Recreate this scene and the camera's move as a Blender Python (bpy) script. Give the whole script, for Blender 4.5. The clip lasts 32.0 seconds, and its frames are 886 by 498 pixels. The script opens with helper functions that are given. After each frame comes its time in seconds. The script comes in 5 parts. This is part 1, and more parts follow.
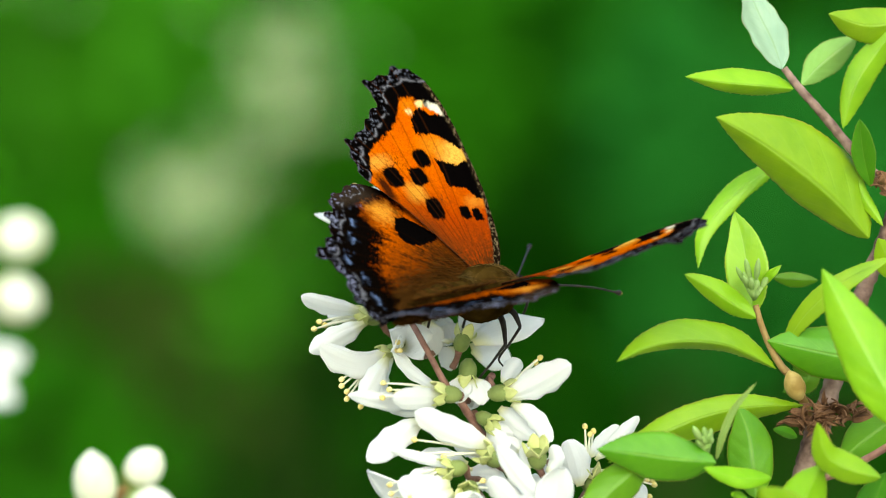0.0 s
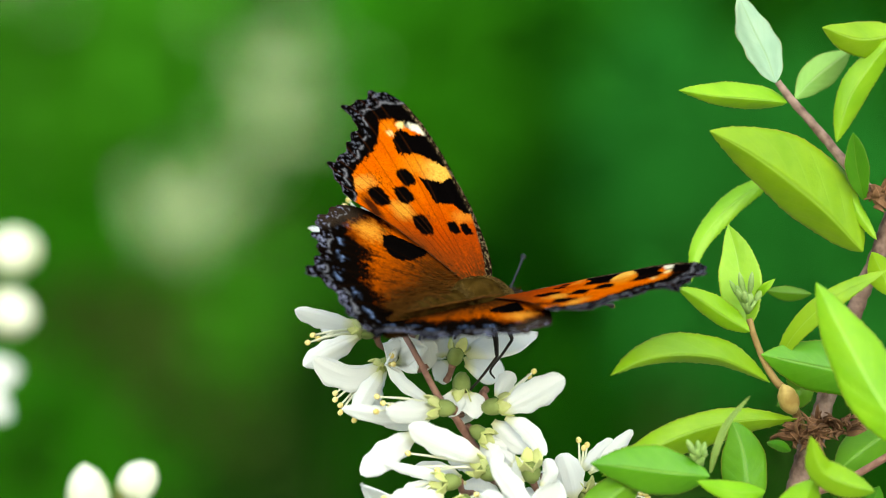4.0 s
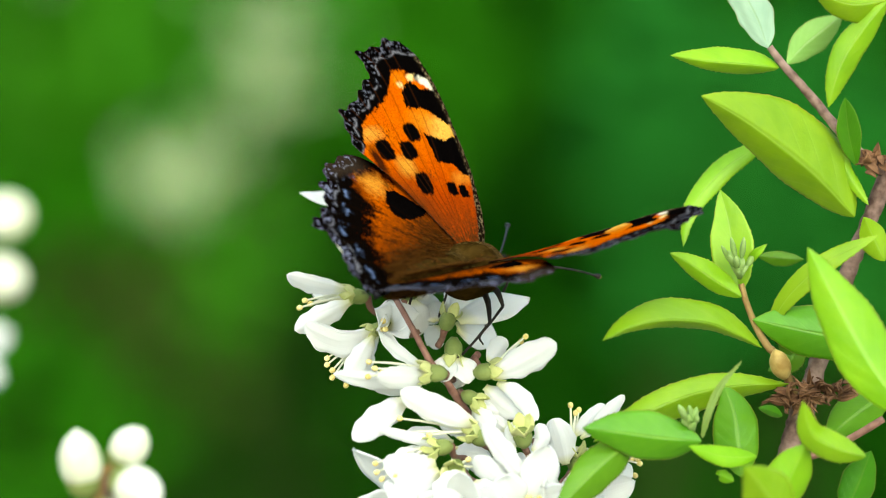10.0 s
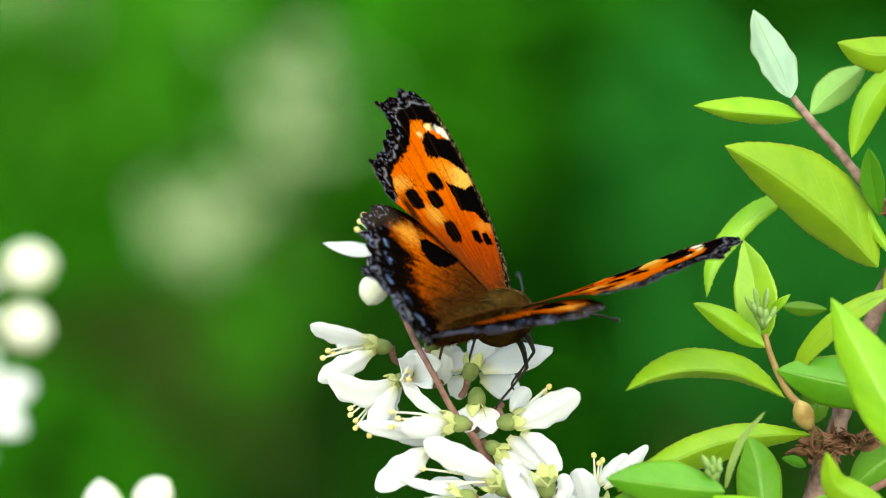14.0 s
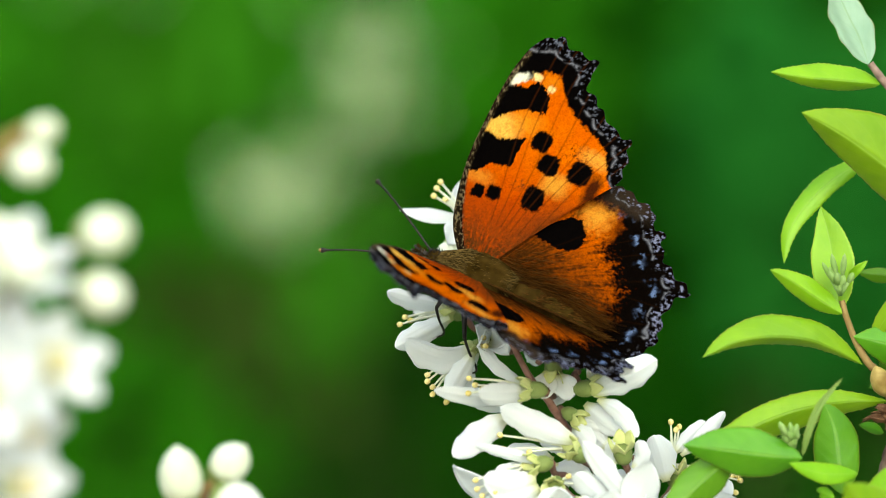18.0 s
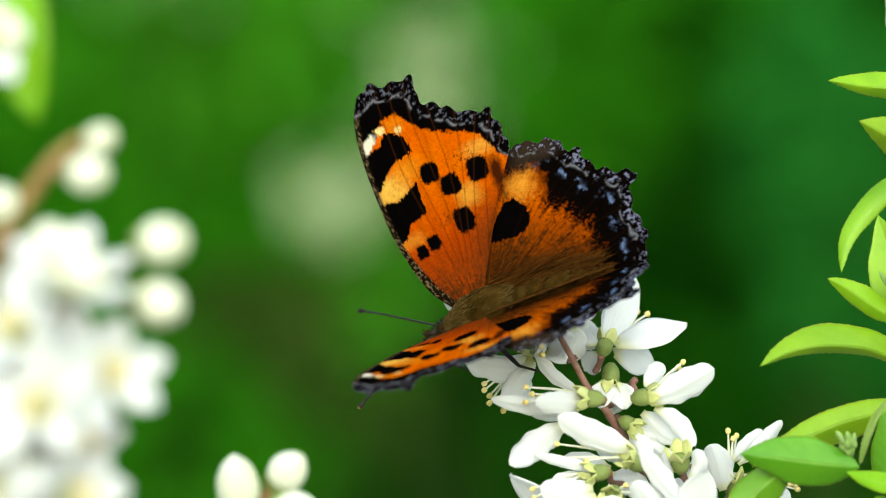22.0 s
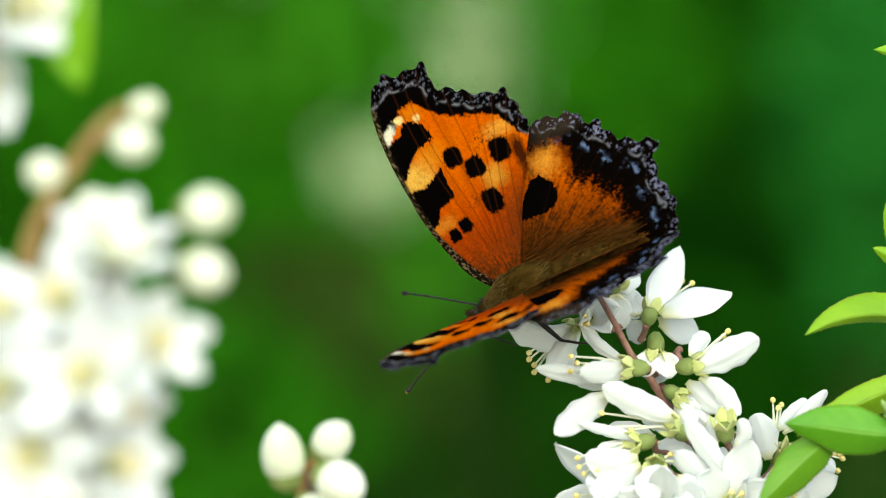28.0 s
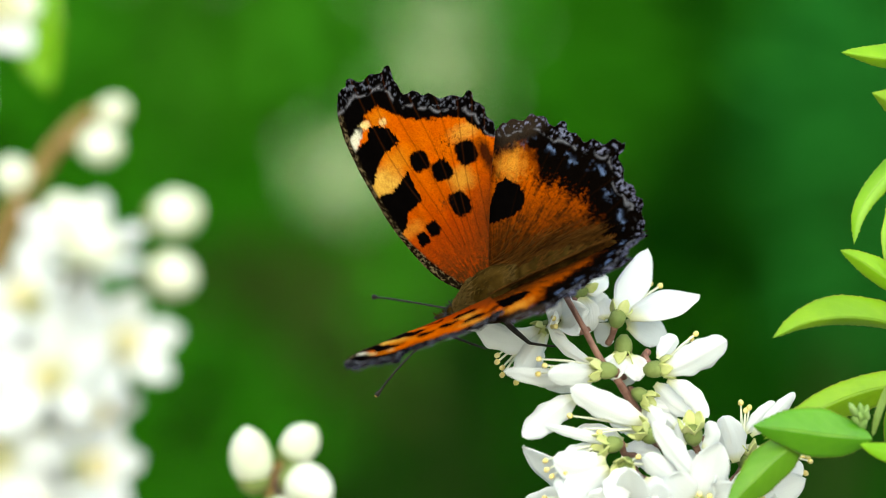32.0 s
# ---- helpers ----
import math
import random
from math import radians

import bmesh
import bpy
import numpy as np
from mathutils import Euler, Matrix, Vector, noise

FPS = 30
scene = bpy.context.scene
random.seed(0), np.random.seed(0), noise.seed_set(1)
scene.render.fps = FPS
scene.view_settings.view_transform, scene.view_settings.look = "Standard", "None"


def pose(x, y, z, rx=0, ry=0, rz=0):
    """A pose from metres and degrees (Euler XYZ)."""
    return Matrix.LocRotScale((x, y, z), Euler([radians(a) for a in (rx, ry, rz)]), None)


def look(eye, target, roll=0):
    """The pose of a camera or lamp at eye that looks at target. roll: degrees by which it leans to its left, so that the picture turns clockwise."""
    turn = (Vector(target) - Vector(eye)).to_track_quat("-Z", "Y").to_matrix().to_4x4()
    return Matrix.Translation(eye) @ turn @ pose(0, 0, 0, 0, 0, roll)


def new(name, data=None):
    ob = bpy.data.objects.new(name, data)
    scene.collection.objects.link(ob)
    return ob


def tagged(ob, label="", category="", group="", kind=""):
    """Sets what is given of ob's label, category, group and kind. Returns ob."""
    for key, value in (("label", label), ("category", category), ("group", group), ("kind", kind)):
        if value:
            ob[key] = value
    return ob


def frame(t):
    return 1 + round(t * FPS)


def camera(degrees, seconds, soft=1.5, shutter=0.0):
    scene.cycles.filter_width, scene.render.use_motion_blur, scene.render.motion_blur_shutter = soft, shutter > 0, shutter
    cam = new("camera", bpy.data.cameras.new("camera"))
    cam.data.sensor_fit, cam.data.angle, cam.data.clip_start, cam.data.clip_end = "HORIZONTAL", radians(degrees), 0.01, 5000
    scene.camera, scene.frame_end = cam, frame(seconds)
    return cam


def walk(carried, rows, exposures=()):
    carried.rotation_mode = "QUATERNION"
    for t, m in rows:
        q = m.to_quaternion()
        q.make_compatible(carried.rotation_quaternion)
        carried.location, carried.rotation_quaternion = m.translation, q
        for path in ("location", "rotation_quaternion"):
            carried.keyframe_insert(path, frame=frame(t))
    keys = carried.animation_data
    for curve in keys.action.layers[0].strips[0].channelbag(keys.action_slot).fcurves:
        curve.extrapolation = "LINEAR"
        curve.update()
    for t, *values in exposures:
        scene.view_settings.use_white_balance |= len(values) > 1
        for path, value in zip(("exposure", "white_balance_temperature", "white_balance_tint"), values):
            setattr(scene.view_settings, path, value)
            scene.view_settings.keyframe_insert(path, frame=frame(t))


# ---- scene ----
# The plan is in millimetres round the middle of the flowering spray, 1.1 m above the ground:
# x to the side, y away from the camera, z up.
MM = 0.001
MIDDLE = Vector((0.0, 0.0, 1.1))
REACH = 0.6972

cam = camera(10, 32.0, 1.0)
cam.data.dof.use_dof = True
cam.data.dof.focus_distance = REACH
cam.data.dof.aperture_fstop = 12.6

# seconds, tilt and turn of the camera in degrees
AIM = [
    (0, 90.000, 0.000), (0.5, 89.980, -0.020), (1, 90.044, 0.039), (1.5, 90.118, -0.113), (2, 90.083, -0.064),
    (2.5, 90.127, -0.049), (3, 90.152, -0.103), (3.5, 90.157, -0.049), (5.5, 90.025, -0.194), (6, 89.927, -0.194),
    (6.5, 89.888, -0.066), (7, 89.907, -0.214), (7.5, 89.702, -0.086), (8, 89.809, -0.037), (8.5, 89.809, -0.115),
    (9, 89.751, -0.096), (9.5, 89.770, -0.204), (10, 89.760, -0.164), (10.5, 89.888, -0.155), (11, 90.015, -0.096),
    (11.5, 89.946, -0.164), (12, 89.829, -0.184), (12.5, 89.946, -0.331), (13, 90.005, -0.292), (13.5, 90.309, 0.276),
    (14, 90.328, 0.100), (14.5, 90.260, 0.345), (16.5, 90.087, 0.319), (17, 89.793, 0.412), (17.5, 89.891, 0.685),
    (18, 89.949, 0.970), (18.5, 89.949, 1.126), (19, 90.439, 1.390), (19.5, 90.312, 1.401), (20, 90.155, 1.234),
    (20.5, 90.126, 1.312), (21, 89.999, 1.322), (21.5, 90.058, 1.478), (22, 90.048, 1.615), (22.5, 89.774, 1.537),
    (23, 89.597, 1.860), (23.5, 89.627, 1.762), (24, 89.656, 1.792), (24.5, 89.754, 1.928), (25, 89.793, 1.889),
    (25.5, 89.802, 1.909), (27.5, 89.816, 2.043), (28, 89.699, 2.122), (28.5, 89.719, 2.004), (29, 89.641, 1.956),
    (29.5, 89.690, 1.887), (30, 89.836, 1.799), (30.5, 89.816, 1.682), (31, 89.866, 1.769), (31.5, 89.807, 1.731),
    (32, 89.729, 1.760),
]
walk(cam, [(t, pose(0, -REACH, 1.1, rx, 0, rz)) for t, rx, rz in AIM],
     exposures=[(0, 1.54, 6950, -3), (8, 1.55, 6950, -3), (11, 1.62, 6950, -3), (13, 1.64, 6950, -3), (14.5, 1.60, 6950, -3), (19, 1.39, 6850, -3), (32, 1.38, 6850, -3)])

# ---- light: a bright, thinly veiled sky ----
sky_world = bpy.data.worlds.new("sky")
scene.world = sky_world
sky_world.use_nodes = True
wn = sky_world.node_tree.nodes
sky = wn.new("ShaderNodeTexSky")
sky.sky_type = "NISHITA"
sky.sun_disc = False
sky.sun_elevation = radians(28)
sky.sun_rotation = radians(178)
sky_world.node_tree.links.new(sky.outputs[0], wn["Background"].inputs[0])
wn["Background"].inputs[1].default_value = 0.15
sun = new("sun", bpy.data.lights.new("sun", "SUN"))
sun.data.energy = 2.3
sun.data.angle = radians(120)
sun.data.color = (1.0, 0.95, 0.87)
sun.matrix_world = look((0.1, -2.6, 2.5), (0, 0, 1.1))


# ---- materials ----
def material(name, rough=0.5):
    m = bpy.data.materials.new(name)
    m.use_nodes = True
    bsdf = m.node_tree.nodes["Principled BSDF"]
    bsdf.inputs["Roughness"].default_value = rough
    return m, m.node_tree.nodes, m.node_tree.links, bsdf


def tex(nodes, links, kind, scale, detail=4.0):
    co = nodes.new("ShaderNodeTexCoord")
    t = nodes.new(kind)
    t.inputs["Scale"].default_value = scale
    if "Detail" in t.inputs:
        t.inputs["Detail"].default_value = detail
    links.new(co.outputs["Object"], t.inputs["Vector"])
    return t


def ramp(nodes, links, source, stops):
    r = nodes.new("ShaderNodeValToRGB")
    while len(r.color_ramp.elements) < len(stops):
        r.color_ramp.elements.new(0.5)
    for e, (at, col) in zip(r.color_ramp.elements, stops):
        e.position, e.color = at, (*col, 1)
    links.new(source, r.inputs[0])
    return r.outputs[0]


def mix(nodes, links, fac, a, b, mode="MIX"):
    n = nodes.new("ShaderNodeMix")
    n.data_type, n.blend_type = "RGBA", mode
    for sock, value in ((n.inputs[0], fac), (n.inputs[6], a), (n.inputs[7], b)):
        if isinstance(value, (float, int)):
            sock.default_value = value
        elif isinstance(value, tuple):
            sock.default_value = (*value, 1)
        else:
            links.new(value, sock)
    return n.outputs[2]


def arith(nodes, links, op, a, b=0.0, c=0.0):
    n = nodes.new("ShaderNodeMath")
    n.operation = op
    for i, value in enumerate((a, b, c)):
        if isinstance(value, (float, int)):
            n.inputs[i].default_value = value
        else:
            links.new(value, n.inputs[i])
    return n.outputs[0]


def bump(nodes, links, bsdf, height, strength=0.3, distance=0.0002):
    b = nodes.new("ShaderNodeBump")
    b.inputs["Strength"].default_value = strength
    b.inputs["Distance"].default_value = distance
    links.new(height, b.inputs["Height"])
    links.new(b.outputs[0], bsdf.inputs["Normal"])
    return b.outputs[0]


def see_through(m, nodes, links, bsdf, colour, amount):
    """Lets light shine through a thin blade."""
    tr = nodes.new("ShaderNodeBsdfTranslucent")
    if isinstance(colour, tuple):
        tr.inputs[0].default_value = (*colour, 1)
    else:
        links.new(colour, tr.inputs[0])
    mx = nodes.new("ShaderNodeMixShader")
    mx.inputs[0].default_value = amount
    links.new(bsdf.outputs[0], mx.inputs[1])
    links.new(tr.outputs[0], mx.inputs[2])
    links.new(mx.outputs[0], nodes["Material Output"].inputs[0])


def leaf_material(name, dark, light, vein, rough=0.4, through_light=0.4, vein_strength=0.5, gloss=0.5):
    m, n, l, b = material(name, rough)
    uv = n.new("ShaderNodeUVMap")
    uv.uv_map = "blade"
    sep = n.new("ShaderNodeSeparateXYZ")
    l.new(uv.outputs[0], sep.inputs[0])
    across = arith(n, l, "ABSOLUTE", arith(n, l, "SUBTRACT", sep.outputs[1], 0.5))
    rib = arith(n, l, "SMOOTH_MIN", arith(n, l, "MULTIPLY", across, 30.0), 1.0, 0.2)
    slant = arith(n, l, "SUBTRACT", arith(n, l, "MULTIPLY", sep.outputs[0], 7.0), arith(n, l, "MULTIPLY", across, 5.0))
    saw = arith(n, l, "ABSOLUTE", arith(n, l, "SUBTRACT", arith(n, l, "FRACT", slant), 0.5))
    side = arith(n, l, "SMOOTH_MIN", arith(n, l, "MULTIPLY", saw, 9.0), 1.0, 0.3)
    lines = arith(n, l, "MULTIPLY", rib, arith(n, l, "MULTIPLY_ADD", side, 0.16, 0.84))
    blotch = tex(n, l, "ShaderNodeTexNoise", 140.0, 3.0)
    fine = tex(n, l, "ShaderNodeTexNoise", 1500.0, 4.0)
    base = ramp(n, l, blotch.outputs[0], [(0.3, dark), (0.7, light)])
    base = mix(n, l, arith(n, l, "MULTIPLY", fine.outputs[0], 0.25), base, dark)
    who = n.new("ShaderNodeObjectInfo")
    hue = n.new("ShaderNodeHueSaturation")
    l.new(arith(n, l, "MULTIPLY_ADD", who.outputs["Random"], 0.025, 0.488), hue.inputs["Hue"])
    l.new(arith(n, l, "MULTIPLY_ADD", who.outputs["Random"], 0.25, 0.88), hue.inputs["Value"])
    l.new(base, hue.inputs["Color"])
    base = mix(n, l, arith(n, l, "MULTIPLY", arith(n, l, "SUBTRACT", 1.0, lines), vein_strength), hue.outputs[0], vein)
    edge = arith(n, l, "MULTIPLY", arith(n, l, "GREATER_THAN", across, 0.488), 0.55)
    base = mix(n, l, edge, base, (0.34, 0.24, 0.05))
    l.new(base, b.inputs["Base Color"])
    b.inputs["Specular IOR Level"].default_value = gloss
    height = arith(n, l, "ADD", lines, arith(n, l, "MULTIPLY", fine.outputs[0], 0.5))
    bump(n, l, b, height, 0.4, 0.0002)
    see_through(m, n, l, b, base, through_light)
    return m


def plain(name, dark, light, scale, rough=0.6, relief=0.3, fine=2500.0, shine_through=0.0, spec=0.15):
    m, n, l, b = material(name, rough)
    big = tex(n, l, "ShaderNodeTexNoise", scale, 4.0)
    small = tex(n, l, "ShaderNodeTexNoise", fine, 5.0)
    base = ramp(n, l, big.outputs[0], [(0.32, dark), (0.68, light)])
    base = mix(n, l, arith(n, l, "MULTIPLY", small.outputs[0], 0.35), base, dark)
    l.new(base, b.inputs["Base Color"])
    b.inputs["Specular IOR Level"].default_value = spec
    bump(n, l, b, small.outputs[0], relief)
    if shine_through:
        see_through(m, n, l, b, base, shine_through)
    return m


def petal_material(name, white, base_tint):
    m, n, l, b = material(name, 0.5)
    uv = n.new("ShaderNodeUVMap")
    uv.uv_map = "blade"
    sep = n.new("ShaderNodeSeparateXYZ")
    l.new(uv.outputs[0], sep.inputs[0])
    w = n.new("ShaderNodeTexNoise")
    st = n.new("ShaderNodeCombineXYZ")
    l.new(arith(n, l, "MULTIPLY", sep.outputs[0], 1.5), st.inputs[0])
    l.new(arith(n, l, "MULTIPLY", sep.outputs[1], 16.0), st.inputs[1])
    who = n.new("ShaderNodeObjectInfo")
    l.new(arith(n, l, "MULTIPLY", who.outputs["Random"], 50.0), st.inputs[2])
    l.new(st.outputs[0], w.inputs["Vector"])
    w.inputs["Scale"].default_value = 1.0
    fade = ramp(n, l, sep.outputs[0], [(0.0, base_tint), (0.22, white)])
    col = mix(n, l, arith(n, l, "MULTIPLY", w.outputs[0], 0.16), fade, (0.58, 0.62, 0.66))
    l.new(col, b.inputs["Base Color"])
    b.inputs["Specular IOR Level"].default_value = 0.3
    bump(n, l, b, w.outputs[0], 0.5, 0.0003)
    see_through(m, n, l, b, col, 0.46)
    return m


LEAF = leaf_material("leaf_top", (0.18, 0.395, 0.006), (0.285, 0.515, 0.015), (0.30, 0.48, 0.08))
LEAF_MID = leaf_material("leaf_green", (0.085, 0.275, 0.006), (0.14, 0.36, 0.014), (0.20, 0.38, 0.04))
LEAF_DARK = leaf_material("leaf_mature", (0.055, 0.20, 0.004), (0.095, 0.28, 0.008), (0.15, 0.31, 0.03))
LEAF_PALE = leaf_material("leaf_underside", (0.17, 0.31, 0.06), (0.24, 0.39, 0.10), (0.33, 0.45, 0.2), 0.6, 0.3, 0.7, 0.25)
LEAF_SILVER = leaf_material("leaf_downy_underside", (0.20, 0.31, 0.21), (0.28, 0.38, 0.27), (0.20, 0.31, 0.16), 0.7, 0.25, 0.8, 0.2)
PETAL = petal_material("petal", (0.83, 0.85, 0.86), (0.70, 0.71, 0.38))
CALYX = plain("calyx", (0.115, 0.155, 0.042), (0.22, 0.27, 0.09), 300, 0.6)
SEPAL = plain("sepal", (0.50, 0.55, 0.19), (0.68, 0.70, 0.36), 400, 0.55, shine_through=0.25)
ANTHER = plain("anther", (0.66, 0.52, 0.16), (0.80, 0.70, 0.36), 900, 0.8, 0.6, 4000)
FILAMENT = plain("filament", (0.78, 0.80, 0.62), (0.86, 0.87, 0.78), 300, 0.5, shine_through=0.3)
STALK = plain("stalk", (0.14, 0.068, 0.052), (0.31, 0.17, 0.135), 520, 0.6, 0.5)
TWIG = plain("twig", (0.17, 0.105, 0.035), (0.28, 0.19, 0.075), 350, 0.6, 0.5)
BARK = plain("bark", (0.06, 0.034, 0.026), (0.32, 0.22, 0.185), 420, 0.85, 1.0, 1300)
SCALE = plain("bud_scale", (0.06, 0.028, 0.013), (0.20, 0.105, 0.055), 500, 0.8, 0.8)
BULB = plain("leaf_bud", (0.20, 0.13, 0.035), (0.44, 0.34, 0.12), 420, 0.5, 0.4)
GREEN_BUD = plain("green_bud", (0.16, 0.28, 0.06), (0.30, 0.42, 0.16), 500, 0.6, shine_through=0.2)
WHITE_BUD = plain("white_bud", (0.60, 0.63, 0.44), (0.78, 0.80, 0.74), 180, 0.5, 0.2, 1500, shine_through=0.2)
FUR = plain("fur", (0.011, 0.0062, 0.0010), (0.046, 0.026, 0.006), 420, 0.85, 0.6, spec=0.0)
CHITIN = plain("chitin", (0.006, 0.005, 0.005), (0.03, 0.024, 0.02), 900, 0.45, 0.5)
CHITIN_TIP = plain("antenna_tip", (0.30, 0.17, 0.05), (0.45, 0.28, 0.10), 900, 0.6)
EYE = plain("eye", (0.012, 0.008, 0.006), (0.03, 0.02, 0.015), 2000, 0.2)


def wing_material(name, layer):
    m, n, l, b = material(name, 0.62)
    a = n.new("ShaderNodeAttribute")
    a.attribute_name = layer
    scales = tex(n, l, "ShaderNodeTexNoise", 9000.0, 3.0)
    dust = tex(n, l, "ShaderNodeTexNoise", 1800.0, 3.0)
    col = mix(n, l, 0.42, a.outputs[0], ramp(n, l, scales.outputs[0], [(0.34, (0.2, 0.17, 0.15)), (0.6, (1.0, 1.0, 1.0))]), "MULTIPLY")
    rows = tex(n, l, "ShaderNodeTexNoise", 4200.0, 2.0)
    col = mix(n, l, 0.36, col, ramp(n, l, rows.outputs[0], [(0.36, (0.5, 0.42, 0.36)), (0.56, (1.15, 1.15, 1.15))]), "MULTIPLY")
    col = mix(n, l, arith(n, l, "MULTIPLY", dust.outputs[0], 0.15), col, (0.006, 0.004, 0.003))
    l.new(col, b.inputs["Base Color"])
    b.inputs["Specular IOR Level"].default_value = 0.0
    bump(n, l, b, scales.outputs[0], 0.35, 0.0001)
    see_through(m, n, l, b, col, 0.12)
    return m


WING = wing_material("wing_scales", "scales")


# ---- building blocks ----
def at(p):
    return Vector((p[0] * MM, p[1] * MM, p[2] * MM)) + MIDDLE


def thing(name, base, label, category, group="", kind=""):
    ob = new(name)
    ob.location = at(base)
    ob.empty_display_size = 0.005
    return tagged(ob, label, category, group, kind)


def top_of(ob):
    while ob.parent:
        ob = ob.parent
    return ob


def link_mesh(name, verts, faces, mats, parent=None, label="", face_mats=None, uvs=None, smooth=True):
    """One mesh object from world points; under a parent it shares its thing's origin."""
    me = bpy.data.meshes.new(name)
    origin = np.array(top_of(parent).location) if parent else np.zeros(3)
    v = np.asarray(verts, dtype=float) - origin
    me.from_pydata(v.tolist(), [], faces)
    for m in (mats if isinstance(mats, (list, tuple)) else [mats]):
        me.materials.append(m)
    if face_mats is not None:
        me.polygons.foreach_set("material_index", face_mats)
    if smooth:
        me.polygons.foreach_set("use_smooth", [True] * len(faces))
    if uvs is not None:
        layer = me.uv_layers.new(name="blade")
        ids = np.empty(len(me.loops), dtype=np.int32)
        me.loops.foreach_get("vertex_index", ids)
        layer.data.foreach_set("uv", np.asarray(uvs, dtype=np.float32)[ids].ravel())
    me.update()
    ob = new(name, me)
    if parent:
        ob.parent = parent
    if label:
        tagged(ob, label)
    return ob


def unit(v):
    v = np.asarray(v, dtype=float)
    return v / (np.linalg.norm(v) + 1e-12)


def world(points):
    return np.asarray(points, dtype=float) * MM + np.array(MIDDLE)


def blade_points(base, tip, width, face, bend, cup, shape, nu, nv, teeth, wave, seed, twist=0.0, droop=0.0):
    base, tip = np.array(base, float), np.array(tip, float)
    d = tip - base
    length = np.linalg.norm(d)
    side = unit(np.cross(d, face))
    n = np.cross(side, d / length)
    a, b, foot = shape
    u = np.linspace(0, 1, nu + 1)
    peak = (a / (a + b)) ** a * (b / (a + b)) ** b
    prof = np.maximum(u ** a * (1 - u) ** b / peak, foot * (1 - u) ** 2)
    half = prof * width / 2
    if teeth:
        saw = (u * teeth) % 1.0
        half = half + 0.26 * saw ** 3 * (prof > 0.15)
    v = np.linspace(-1, 1, nv + 1)
    U, V = np.meshgrid(u, v, indexing="ij")
    ph = seed * 2.399
    # the two sides of a blade are never quite alike
    uneven = 0.075 * np.sin(U * 6.3 + ph) + 0.05 * np.sin(U * 13 + ph * 2.1)
    H = half[:, None] * (1 + np.where(V > 0, uneven, -0.7 * np.roll(uneven, 2, axis=0)) * (1 - 0.5 * (teeth > 0)))
    ripple = wave * width * (np.sin(U * 9 + V * 2.2 + ph) * 0.6 + np.sin(U * 4 - V * 3.1 + ph * 1.7)) * (0.25 + np.abs(V))
    lift = bend * length * 4 * U * (1 - U) * (1 + 0.5 * np.sin(ph) * (U - 0.5)) - droop * length * U ** 2
    tw = twist * U
    across_s = V * H * np.cos(tw)
    across_n = V * H * np.sin(tw)
    height = lift + cup * H * np.abs(V) ** (1.12 if teeth else 1.6) + ripple + across_n
    pts = base + U[..., None] * d + across_s[..., None] * side + height[..., None] * n
    return pts, n, np.stack([U, (V + 1) / 2], -1)


def blade(name, parent, base, tip, width, face=(0, -1, 0.3), mats=None, bend=0.08, cup=0.15, shape=(0.6, 0.55, 0.2),
          nu=14, nv=8, teeth=0, wave=0.02, seed=0, thick=0.22, label="", twist=0.0, droop=0.0):
    """A petal or a leaf: an outer and an inner skin joined round the rim. Sizes in millimetres."""
    pts, n, uv = blade_points(base, tip, width, face, bend, cup, shape, nu, nv, teeth, wave, seed, twist, droop)
    rows, cols = nu + 1, nv + 1
    top = pts.reshape(-1, 3)
    low = top - n * thick
    k = rows * cols
    faces, fm = [], []
    idx = lambda i, j: i * cols + j
    for i in range(nu):
        for j in range(nv):
            q = (idx(i, j), idx(i, j + 1), idx(i + 1, j + 1), idx(i + 1, j))
            faces.append(q)
            fm.append(0)
            faces.append(tuple(x + k for x in reversed(q)))
            fm.append(1)
    rim = [idx(i, 0) for i in range(rows)] + [idx(nu, j) for j in range(1, cols)]
    rim += [idx(i, nv) for i in range(nu - 1, -1, -1)] + [idx(0, j) for j in range(nv - 1, 0, -1)]
    for a, b in zip(rim, rim[1:] + rim[:1]):
        faces.append((a, a + k, b + k, b)[::-1])
        fm.append(0)
    uvs = np.concatenate([uv.reshape(-1, 2)] * 2)
    mats = mats or [PETAL, PETAL]
    return link_mesh(name, world(np.concatenate([top, low])), faces, mats, parent, label, fm, uvs)


def smooth_path(points, steps=6):
    """Catmull-Rom through points (any number of columns)."""
    p = np.asarray(points, float)
    if len(p) < 3:
        s = np.linspace(0, 1, steps + 1)[:, None]
        return p[0] * (1 - s) + p[-1] * s
    q = np.vstack([2 * p[0] - p[1], p, 2 * p[-1] - p[-2]])
    out = []
    for i in range(1, len(q) - 2):
        for s in np.linspace(0, 1, steps, endpoint=False):
            a, b, c, d = q[i - 1:i + 3]
            out.append(0.5 * (2 * b + (c - a) * s + (2 * a - 5 * b + 4 * c - d) * s * s + (3 * b - a - 3 * c + d) * s ** 3))
    out.append(p[-1])
    return np.array(out)


